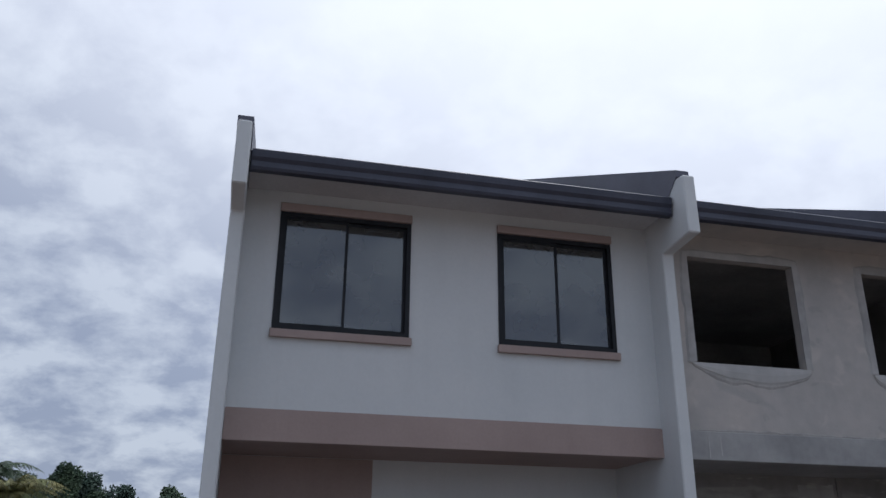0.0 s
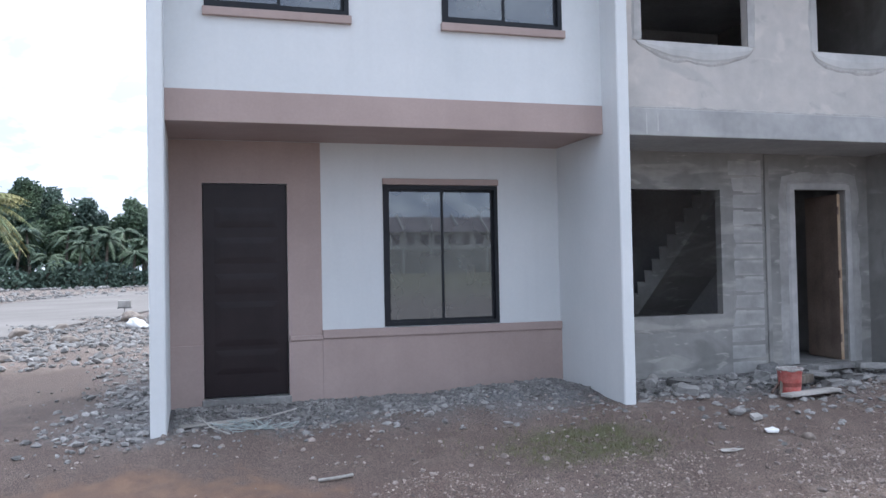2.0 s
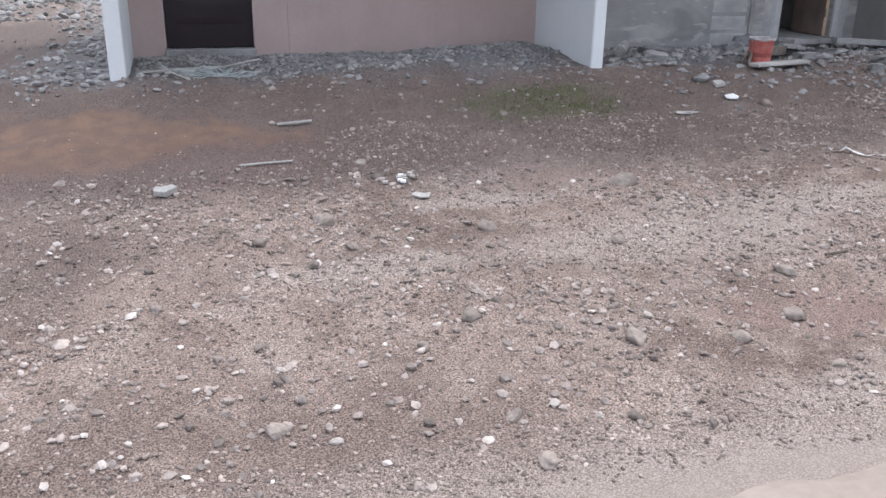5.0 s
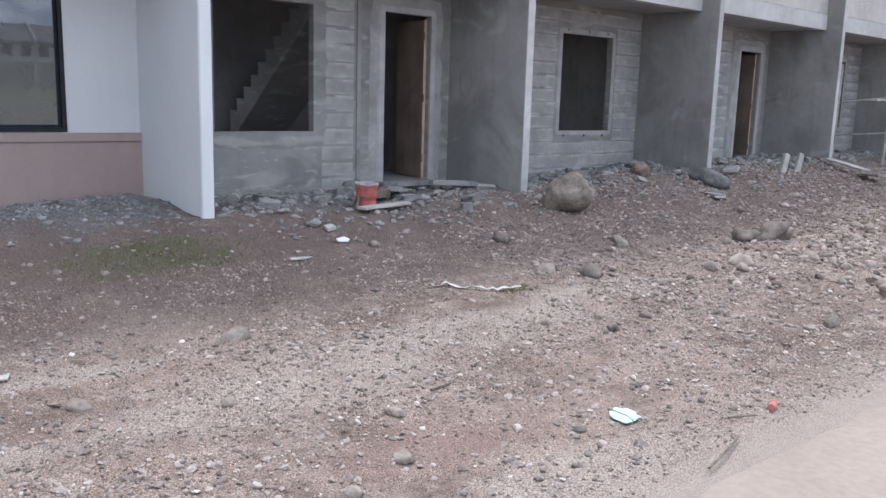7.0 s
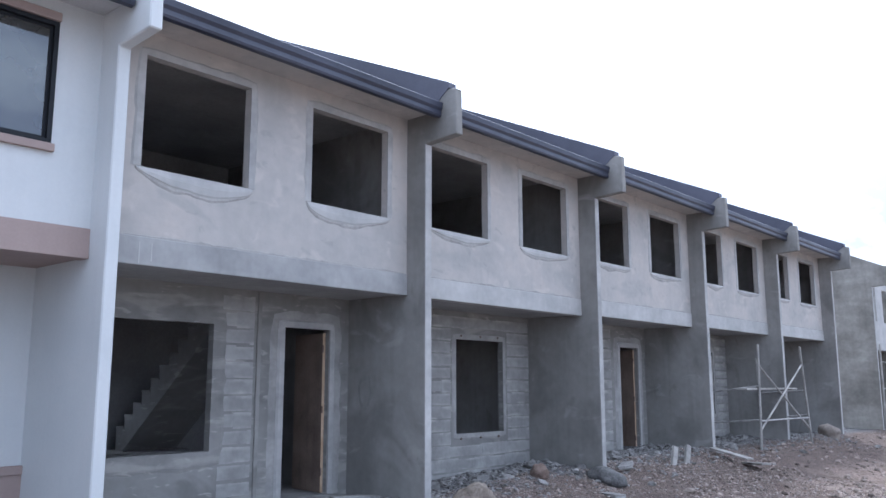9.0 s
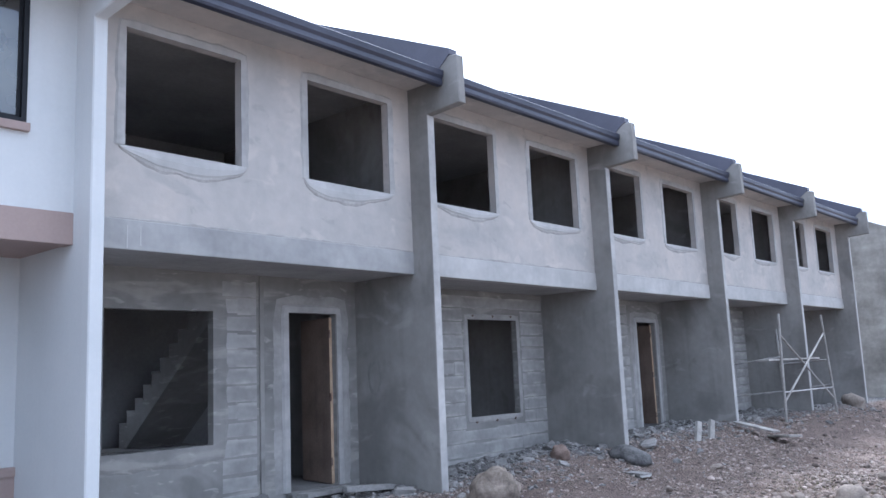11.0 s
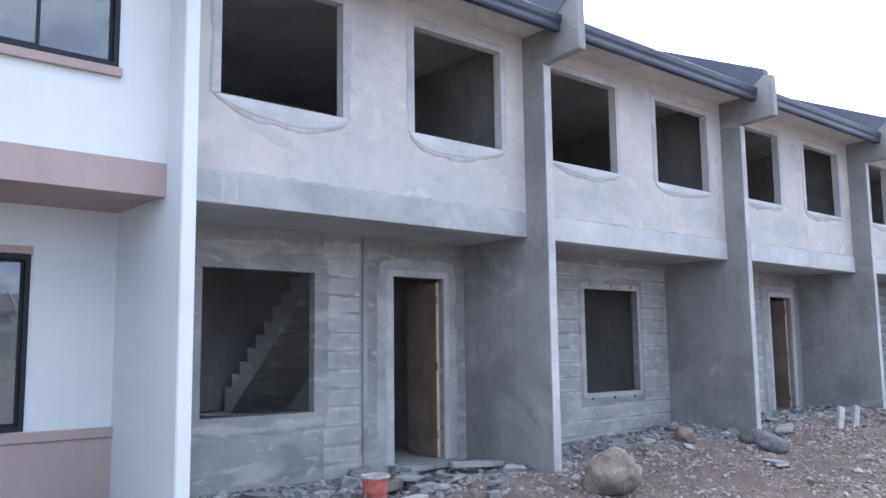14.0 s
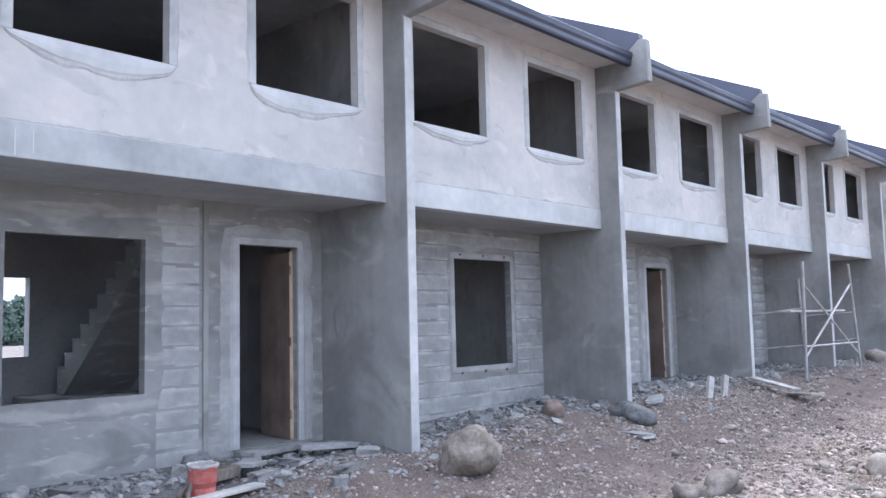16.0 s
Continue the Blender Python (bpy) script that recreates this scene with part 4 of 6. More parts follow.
def painted_house():
    """The finished end unit, painted white and tan."""
    O = -P
    h = base("row_house", (O + P / 2, 0, -0.4), "finished row house painted white and tan with black windows", "house", "row of houses")
    x0, x1 = O + H, -H
    ups = [(O + 0.395, O + 1.664), (O + 2.549, O + 3.777)]
    z0, z1 = 3.515, 4.672
    part("upper_wall", wall_with_holes(bmesh.new(), x0, x1, 2.797, 4.93, Y_UP, Y_UP + 0.15, [(a, b_, z0, z1) for a, b_ in ups]), white_paint, h, "smooth white painted wall")
    part("beam", boxes((x0, Y_UP - 0.012, 2.515, x1, Y_UP + 0.15, 2.795), bevel=0.004), tan_paint, h, "tan painted beam")
    for a, b_ in ups:
        win = sliding_window(h, a, b_, z0, z1, Y_UP)
        part("sill", boxes((a - 0.015, Y_UP - 0.05, z0 - 0.075, b_ + 0.02, Y_UP - 0.001, z0 - 0.002), bevel=0.004), tan_paint, win, "tan painted sill")
        part("head_trim", boxes((a - 0.005, Y_UP - 0.04, z1 + 0.002, b_ + 0.005, Y_UP - 0.001, z1 + 0.085), bevel=0.004), tan_paint, win, "tan painted head trim")
        part("blind", boxes((a + 0.06, Y_UP + 0.12, z0 + 0.06, b_ - 0.06, Y_UP + 0.125, z1 - 0.05)), inner_concrete, win)
    da, db = O + 0.374, O + 1.201
    la, lb = O + 2.195, O + 3.472
    part("lower_wall", wall_with_holes(bmesh.new(), x0, x1, -0.40, 2.53, 0.0, 0.15, [(la, lb, LOW_Z0, LOW_Z1 + 0.012), (da, db, -0.03, 2.1)]), white_paint, h, "smooth white painted wall")
    part("door_panel_wall", wall_with_holes(bmesh.new(), x0, -2.715, -0.35, 2.525, -0.008, 0.0, [(da, db, -0.03, 2.1)]), tan_paint, h, "tan painted entrance wall")
    part("wainscot", boxes((x0, -0.035, -0.35, da, -0.009, 0.50), (db, -0.035, -0.35, -2.718, -0.009, 0.51), (-2.716, -0.035, -0.35, x1, -0.001, 0.52)), tan_paint, h, "tan painted wainscot")
    part("ledge", boxes((-2.716, -0.055, 0.522, x1, -0.001, 0.608), (db + 0.01, -0.05, 0.512, -2.718, -0.009, 0.56), bevel=0.005), tan_paint, h, "tan painted ledge")
    win = sliding_window(h, la, lb, LOW_Z0 + 0.002, LOW_Z1 + 0.012, 0.0)
    part("head_trim", boxes((la - 0.005, -0.04, LOW_Z1 + 0.014, lb + 0.005, -0.001, LOW_Z1 + 0.08), bevel=0.004), tan_paint, win, "tan painted head trim")
    door = part("door", boxes((da + 0.004, 0.022, -0.02, db - 0.004, 0.062, 2.095), bevel=0.003), door_brown, h, "closed dark brown panelled door")
    for k, (za, zb) in enumerate(((0.20, 0.44), (0.48, 0.92), (1.00, 1.20), (1.30, 1.56), (1.66, 1.86))):
        bm = bmesh.new()
        rings = [[bm.verts.new((x, y, z)) for x, z in ((da + 0.11 + e, za + e), (db - 0.09 - e, za + e), (db - 0.09 - e, zb - e), (da + 0.11 + e, zb - e))] for e, y in ((0.0, 0.0219), (0.02, 0.0205), (0.06, 0.0185))]
        bm.faces.new(rings[2])
        for p_, q_ in zip(rings, rings[1:]):
            for c_ in range(4):
                bm.faces.new((p_[c_], p_[(c_ + 1) % 4], q_[(c_ + 1) % 4], q_[c_]))
        part("door_panel", bm, door_brown, door, "softly raised panel")
    part("doorstep", boxes((da - 0.02, -0.06, -0.35, db + 0.02, 0.02, -0.03), bevel=0.01), slab_concrete, h)
    shell(h, x0, x1, inner_concrete, [], tan_paint)
    fin(h, O, white_paint, "white painted end wall standing proud of the front")
    fin(h, 0.0, white_paint, "white painted party wall standing proud of the front")
    roof_parts(h, x0 + 0.01, x1 - 0.01, soffit_board)
    return h


painted_house()
for k, rise in enumerate((0.0, 0.0, 0.03, 0.06, 0.08)):
    bare_house(k).location.z += rise


def stairs():
    """The bare concrete flight inside the first bare house, rising towards the front."""
    s = base("staircase", (2.3, 2.2, -0.03), "bare grey concrete staircase inside the house", "stairs")
    x0, x1, y, z0, rise, run = 2.36, 3.2, 2.74, 0.635, 0.166, 0.21
    part("landing", boxes((1.95, 2.2, -0.03, x1, 2.97, 0.47), bevel=0.008), plaster_grey, s, "low concrete landing at the foot of the flight")
    prof = [(y, 0.47)]
    for k in range(11):
        a, t_ = y - run * k, z0 + rise * (k + 1)
        part("step", boxes((x0 - 0.01, a - run - 0.01, t_ - 0.025, x1, a, t_ + 0.003), bevel=0.004), plaster_grey, s)
        prof += [(a, t_), (a - run, t_)]
    prof += [(y - run * 11, z0 + rise * 11 - 0.33), (y - 0.19, 0.47)]
    part("flight", extrude_yz(bmesh.new(), prof, x0, x1 - 0.01), plaster_grey, s, "rough grey concrete flight")
    return s


stairs()


# ---- the next block of the row, still without a roof ----
def roofless_house(x, label):
    h = base("row_house", (x + P / 2, 0, -0.4), label, "house", "next block of houses")
    x0, x1 = x + H, x + P - H
    ups = [(x + 0.395, x + 1.664), (x + 2.549, x + 3.816)]
    part("upper_wall", wall_with_holes(bmesh.new(), x0, x1, 2.795, 4.85, Y_UP, Y_UP + 0.15, [(a, b_, WIN_Z0, WIN_Z1) for a, b_ in ups]), plaster_light, h)
    part("beam", boxes((x0, Y_UP - 0.016, 2.515, x1, Y_UP + 0.15, 2.793), bevel=0.006), plaster_light, h)
    part("upper_floor", boxes((x0, Y_UP + 0.16, 2.53, x1, Y_BACK, 2.72)), inner_concrete, h)
    part("lower_wall", wall_with_holes(bmesh.new(), x0, x1, -0.4, 2.53, 0.0, 0.15, [(x + 0.8, x + 2.0, 0.6, 2.1), (x + 3.08, x + 3.84, -0.03, 2.1)]), plaster_aged, h)
    part("back_wall", boxes((x0, Y_BACK, -0.4, x1, Y_BACK + 0.15, 4.85)), inner_concrete, h)
    fin(h, x, plaster_aged, "grey end wall with a sloping top", False)
    return h


for k in range(2):
    roofless_house(25.85 + k * P, "roofless grey concrete shell of a row house")
tail = fin(base("end_wall", (25.85 + 2 * P, 0, -0.4), "grey concrete end wall of a roofless house", "wall"), 25.85 + 2 * P, plaster_grey, "", False)


# ---- scaffolds ----
def scaffold(feet, tops, rails, braces, boards, label):
    s = base("scaffold", feet[0], label, "scaffold", "scaffolds")
    for a, b_ in zip(feet, tops):
        part("post", tube(bmesh.new(), a, b_, 0.03), lumber, s)
    for a, b_ in rails:
        part("rail", tube(bmesh.new(), a, b_, 0.018), steel, s)
    for a, b_ in braces:
        part("brace", tube(bmesh.new(), a, b_, 0.022), lumber, s)
    for d in boards:
        part("board", boxes(d, bevel=0.004), lumber, s, "weathered plank laid across")
    return s


def mix3(a, c, f):
    return tuple(p + (q - p) * f for p, q in zip(a, c))


g1 = ground_at(14.4, -1.78)
fa, fb, fc, fd = (14.4, -1.78, g1), (17.3, -1.90, ground_at(17.3, -1.9)), (14.4, -0.75, -0.08), (17.2, -0.8, -0.08)
ta, tb, tc, td = (14.53, -1.78, 2.23), (16.85, -1.90, 2.25), (14.45, -0.75, 2.0), (17.0, -0.8, 2.0)
scaffold([fa, fb, fc, fd], [ta, tb, tc, td],
         [(mix3(fa, ta, 0.27), mix3(fb, tb, 0.27)), (mix3(fa, ta, 0.28), mix3(fc, tc, 0.3)), (mix3(fa, ta, 0.6), mix3(fc, tc, 0.62)), (mix3(fb, tb, 0.3), mix3(fd, td, 0.3)), (mix3(fb, tb, 0.55), mix3(fd, td, 0.6))],
         [(mix3(fa, ta, 0.18), mix3(fb, tb, 0.82)), (mix3(fa, ta, 0.8), mix3(fb, tb, 0.15))],
         [(13.9, -1.74, 1.26, 17.0, -1.50, 1.30)], "timber and pipe scaffold standing before a bare house")
p0 = (25.0, -2.6)
s_feet = [(p0[0] + dx, p0[1] + dy, ground_at(p0[0] + dx, p0[1] + dy)) for dx, dy in ((0, 0), (3.0, 0), (0, 0.9), (3.0, 0.9))]
s_tops = [(x, y, 2.6) for x, y, z in s_feet]
scaffold(s_feet, s_tops, [(mix3(s_feet[a], s_tops[a], f), mix3(s_feet[b_], s_tops[b_], f)) for a, b_ in ((0, 1), (2, 3), (0, 2), (1, 3)) for f in (0.25, 0.5, 0.8)], [], [], "pipe scaffold beside the roofless house")


# ---- stones and rubble ----
def ico(sub):
    bm = bmesh.new()
    bmesh.ops.create_icosphere(bm, subdivisions=sub, radius=1.0)
    v = [tuple(p.co) for p in bm.verts]
    f = [[q.index for q in p.verts] for p in bm.faces]
    bm.free()
    return v, f


ICO1, ICO2 = ico(1), ico(2)
ICO3 = ico(3)


def stone_shape(rng, shape, sx, sy, sz, rough):
    """One uneven stone round the origin, its points."""
    q = Euler((rng.uniform(-0.4, 0.4), rng.uniform(-0.4, 0.4), rng.uniform(0, 6.28))).to_matrix()
    o = rng.uniform(0, 100)
    out = []
    for x, y, z in shape[0]:
        k = 1 + rough * noise.noise((x * 1.3 + o, y * 1.3, z * 1.3)) + 0.4 * rough * noise.noise((x * 3.5, y * 3.5 + o, z * 3.5))
        out.append(q @ Vector((x * sx * k, y * sy * k, z * sz * k)))
    return out


def scatter(name, count, place, size, shape, mat, label, category, rough=0.35, flat=(0.45, 0.8), seed=1, sink=0.3):
    rng = random.Random(seed)
    verts_, faces_ = [], []
    for _ in range(count):
        x, y = place(rng)
        r = size(rng)
        pts = stone_shape(rng, shape, r, r * rng.uniform(0.6, 1.0), r * rng.uniform(*flat), rough)
        z = ground_at(x, y) + r * (0.5 - sink)
        k = len(verts_)
        verts_ += [(x + p.x, y + p.y, z + p.z) for p in pts]
        faces_ += [[k + i for i in f] for f in shape[1]]
    me_ = bpy.data.meshes.new(name)
    me_.from_pydata(verts_, [], faces_)
    me_.materials.append(mat)
    return tagged(new(name, me_), label, category, kind="stuff")


def bare_clay(x, y):
    """Inside the smooth orange patch, which hardly a stone lies on."""
    return ((x + 4.5) / 1.75) ** 2 + ((y + 2.5) / 0.66) ** 2 < 1 + 0.35 * noise.noise((x * 1.5, y * 1.5, 15.0))


def sunny_lot(rng):
    while True:
        x, y = lot(rng)
        if y < -3.4 or x > 4.0 or rng.random() < 0.3:
            return x, y


def lot(rng):
    while True:
        x, y = rng.uniform(-5.6, 12), rng.uniform(-6.9, -0.9)
        if bare_clay(x, y) and rng.random() < 0.96:
            continue
        drift = noise.noise((x * 0.9 + 3.0, y * 1.6, 60.0)) + 0.6 * noise.noise((x * 2.6, y * 3.4, 61.0))
        if y > -3.3 and x < 4.0 and rng.random() < 0.62:
            continue
        if drift < rng.uniform(-0.55, 0.45):
            continue
        if y > road_edge(x) + 0.15 + 0.7 * rng.random() ** 2:
            return x, y


def by_walls(rng):
    x = rng.uniform(-5.2, 21)
    while True:
        y = -0.05 - abs(rng.gauss(0, 0.9))
        if x < -0.2 and (y < -1.7 or rng.random() < 0.5):
            if rng.random() < 0.5:
                x = rng.uniform(0.2, 21)
            continue
        k = round(x / P)
        if abs(x - k * P) < 0.12 and y > Y_FIN:
            x += 0.25
        return x, y


def rubble_right(rng):
    while True:
        x, y = by_walls(rng)
        if x > 0.2:
            return x, y


def beside_house(rng):
    return -4.35 - abs(rng.gauss(0, 0.45)), rng.uniform(-1.6, 7.0)


def far_lot(rng):
    return rng.uniform(8, 24), rng.uniform(-7, -1.5)


def heap_right(rng):
    return rng.gauss(7.4, 2.0), rng.gauss(-5.2, 0.6)


def west_rubble(rng):
    return rng.uniform(-11, -4.9), rng.uniform(6.0, 27)


scatter("pebbles", 14000, lot, lambda r: 0.006 + 0.022 * r.random() ** 3, ICO1, pebble_mat, "scattered brown-grey pebbles on the soil", "pebbles", 0.5, (0.35, 0.75), seed=3, sink=0.25)
scatter("pebbles", 1900, sunny_lot, lambda r: 0.006 + 0.022 * r.random() ** 3.2, ICO1, pale_mat, "scattered pale pebbles on the soil", "pebbles", 0.5, (0.3, 0.7), seed=23, sink=0.25)
def near_lot(rng):
    while True:
        x, y = rng.uniform(-5.2, 4.5), rng.uniform(-6.9, -2.5)
        if bare_clay(x, y) and rng.random() < 0.93:
            continue
        if y > road_edge(x) + 0.22 * rng.random() and noise.noise((x * 1.1, y * 1.1, 50.0)) > rng.uniform(-0.6, 0.4):
            return x, y


scatter("grit", 46000, near_lot, lambda r: 0.0035 + 0.010 * r.random() ** 2.2, ICO1, grit_mat, "fine pale grit on the trampled soil", "grit", seed=13)
def middle_lot(rng):
    while True:
        x, y = rng.uniform(2.0, 13.0), rng.uniform(-5.0, -1.0)
        if noise.noise((x * 0.9, y * 1.4, 90.0)) + 0.5 * noise.noise((x * 2.7, y * 3.1, 91.0)) > rng.uniform(-0.6, 0.4):
            return x, y


def road_verge(rng):
    x = rng.uniform(-5.0, 6.0)
    return x, road_edge(x) + abs(rng.gauss(0.05, 0.38))


scatter("grit", 14000, middle_lot, lambda r: 0.006 + 0.022 * r.random() ** 3, ICO1, grit_mat, "brown gravel on the soil before the bare houses", "grit", 0.5, (0.4, 0.8), seed=41)
scatter("grit", 7000, road_verge, lambda r: 0.003 + 0.008 * r.random() ** 3, ICO1, grit_mat, "fine brown grit along the road edge", "grit", 0.5, (0.4, 0.8), seed=42)
scatter("pebbles", 800, lot, lambda r: 0.014 + 0.026 * r.random() ** 2.6, ICO2, pebble_mat, "larger scattered pebbles on the soil", "pebbles", 0.5, (0.3, 0.65), seed=4, sink=0.42)
scatter("rubble", 7500, by_walls, lambda r: 0.010 + 0.042 * r.random() ** 3, ICO1, rubble_mat, "grey broken concrete and gravel along the walls", "rubble", 0.6, (0.3, 0.7), seed=5, sink=0.42)
def before_doors(rng):
    while True:
        x, y = rng.uniform(0.3, 20), -0.15 - abs(rng.gauss(0, 0.85))
        if noise.noise((x * 1.2, y * 1.5, 80.0)) > rng.uniform(-0.5, 0.4):
            return x, y


scatter("rubble", 4200, before_doors, lambda r: 0.008 + 0.042 * r.random() ** 3.4, ICO1, rubble_mat, "grey gravel and mortar lumps before the bare walls", "rubble", 0.6, (0.3, 0.7), seed=29)
def painted_foot(rng):
    return rng.uniform(-4.15, -0.1), -0.05 - abs(rng.gauss(0, 0.62))


scatter("gravel", 7000, painted_foot, lambda r: 0.006 + 0.018 * r.random() ** 2.5, ICO1, rubble_mat, "fine grey gravel banked against the painted wall", "gravel", 0.6, (0.3, 0.7), seed=37)
scatter("rubble", 260, rubble_right, lambda r: 0.04 + 0.06 * r.random() ** 2, ICO2, rubble_mat, "larger lumps of grey broken concrete", "rubble", 0.6, (0.3, 0.7), seed=6)
scatter("rubble", 900, beside_house, lambda r: 0.012 + 0.045 * r.random() ** 2.5, ICO1, rubble_mat, "grey gravel beside the end wall", "rubble", 0.6, (0.3, 0.7), seed=16)
scatter("pebbles", 1800, far_lot, lambda r: 0.015 + 0.06 * r.random() ** 3.5, ICO1, grit_mat, "stones on the farther soil", "pebbles", seed=7)
def heap_fines(rng):
    while True:
        x, y = rng.gauss(7.6, 2.2), rng.gauss(-5.0, 0.8)
        if y > road_edge(x) + 0.6 and noise.noise((x * 1.4, y * 2.0, 70.0)) > rng.uniform(-0.5, 0.3):
            return x, y


scatter("rubble", 2600, heap_fines, lambda r: 0.010 + 0.045 * r.random() ** 3, ICO1, grit_mat, "brown gravel and broken clods round the stone heap", "rubble", 0.5, (0.4, 0.8), seed=28)
scatter("stones", 190, heap_right, lambda r: 0.025 + 0.07 * r.random() ** 2, ICO2, stone_mat, "low heap of rounded stones on the soil", "stones", 0.2, (0.55, 0.85), seed=8)
def far_berm(rng):
    return rng.uniform(-34, -6), rng.uniform(60, 90)


scatter("rubble", 900, far_berm, lambda r: 0.08 + 0.3 * r.random() ** 3, ICO1, rubble_mat, "grey rubble on the bank before the trees", "rubble", 0.5, (0.4, 0.8), seed=19)
scatter("rubble", 3600, west_rubble, lambda r: 0.02 + 0.10 * r.random() ** 3.5, ICO1, rubble_mat, "rubble strewn beside the side road", "rubble", 0.5, (0.4, 0.8), seed=9)


def boulder(x, y, sx, sy, sz, turn, seed, label, mat=stone_mat, name="boulder", group="boulders", rough=0.34, lift=0.42):
    rng = random.Random(seed)
    pts = stone_shape(rng, ICO3, sx, sy, sz, rough)
    bm = bmesh.new()
    r = Matrix.Rotation(radians(turn), 3, "Z")
    vs = [bm.verts.new(r @ p) for p in pts]
    for f in ICO3[1]:
        bm.faces.new([vs[i] for i in f])
    ob = thing(name, bm, mat, label, "stone", group, smooth=True)
    ob.location = (x, y, ground_at(x, y) + sz * lift)
    return ob


boulder(4.38, -2.06, 0.31, 0.25, 0.26, 20, 11, "big rounded pale brown boulder on the soil", pale_boulder, rough=0.36, lift=0.66)
boulder(6.85, -1.30, 0.17, 0.14, 0.14, 0, 12, "reddish-brown rounded boulder by the wall", red_stone)
boulder(8.0, -1.75, 0.36, 0.22, 0.15, 10, 13, "flat dark grey boulder before a party wall", dark_stone)
boulder(2.42, -0.28, 0.17, 0.12, 0.12, 15, 17, "dark grey rounded stone against the wall foot", dark_stone)
boulder(20.2, -1.45, 0.30, 0.26, 0.24, 0, 14, "pale boulder near the far party wall")
boulder(5.92, -3.89, 0.23, 0.13, 0.13, 60, 15, "long angular brown stone in the soil", dark_brown_stone, rough=0.6)
boulder(5.62, -3.72, 0.15, 0.12, 0.10, 20, 18, "angular brown stone in the soil", dark_brown_stone, rough=0.6)
boulder(8.1, -4.77, 0.21, 0.17, 0.15, 0, 16, "dark rounded stone on a low soil heap")
for k, (x, y, r) in enumerate(((4.39, -4.36, 0.15), (4.2, -4.5, 0.09), (4.46, -5.78, 0.13), (4.42, -6.07, 0.11), (3.81, -6.37, 0.07), (8.75, -2.74, 0.10), (4.9, -5.9, 0.10), (5.2, -5.6, 0.11), (3.6, -4.75, 0.08), (5.4, -4.6, 0.10), (6.9, -2.9, 0.09), (7.4, -3.4, 0.07), (1.16, -2.43, 0.07),
                               (-2.65, -3.18, 0.04), (-3.05, -4.08, 0.075), (-2.61, -5.43, 0.055), (-1.97, -5.77, 0.06), (-2.7, -6.49, 0.045), (-2.88, -5.61, 0.03), (-1.24, -6.17, 0.033), (-1.11, -5.72, 0.065), (-1.49, -5.85, 0.05), (-1.0, -3.83, 0.10), (-2.14, -4.34, 0.065), (2.28, -3.58, 0.11), (3.86, -3.23, 0.11), (-1.49, -4.7, 0.05), (-0.81, -5.28, 0.06), (-3.54, -6.02, 0.045), (-2.96, -4.46, 0.04))):
    boulder(x, y, r, r * 0.75, r * 0.5, 37 * k, 30 + k, "rounded river stone lying on the soil", name="stone", group="loose stones", lift=0.3)
for k, (x, y, r) in enumerate(((-3.44, -4.33, 0.05), (-3.2, -4.66, 0.04), (2.6, -3.85, 0.125), (2.56, -2.71, 0.11), (1.51, -4.95, 0.06), (-0.17, -6.02, 0.035), (2.0, -4.89, 0.05), (-2.59, -3.47, 0.05), (-2.28, -6.33, 0.035))):
    boulder(x, y, r, r * 0.75, r * 0.6, 53 * k, 130 + k, "dark brown-grey stone lying on the soil", dark_brown_stone, "stone", "loose stones", lift=0.35)
for k, (x, y, r) in enumerate(((-6.83, 13.4, 0.2), (-8.9, 18.7, 0.34), (-8.0, 20.5, 0.3), (-7.3, 8.4, 0.16), (-6.2, 24.0, 0.4), (-5.9, 23.2, 0.28))):
    boulder(x, y, r, r * 0.8, r * 0.6, 50 * k, 70 + k, "pale boulder in the rubble beside the side road", lift=0.5)


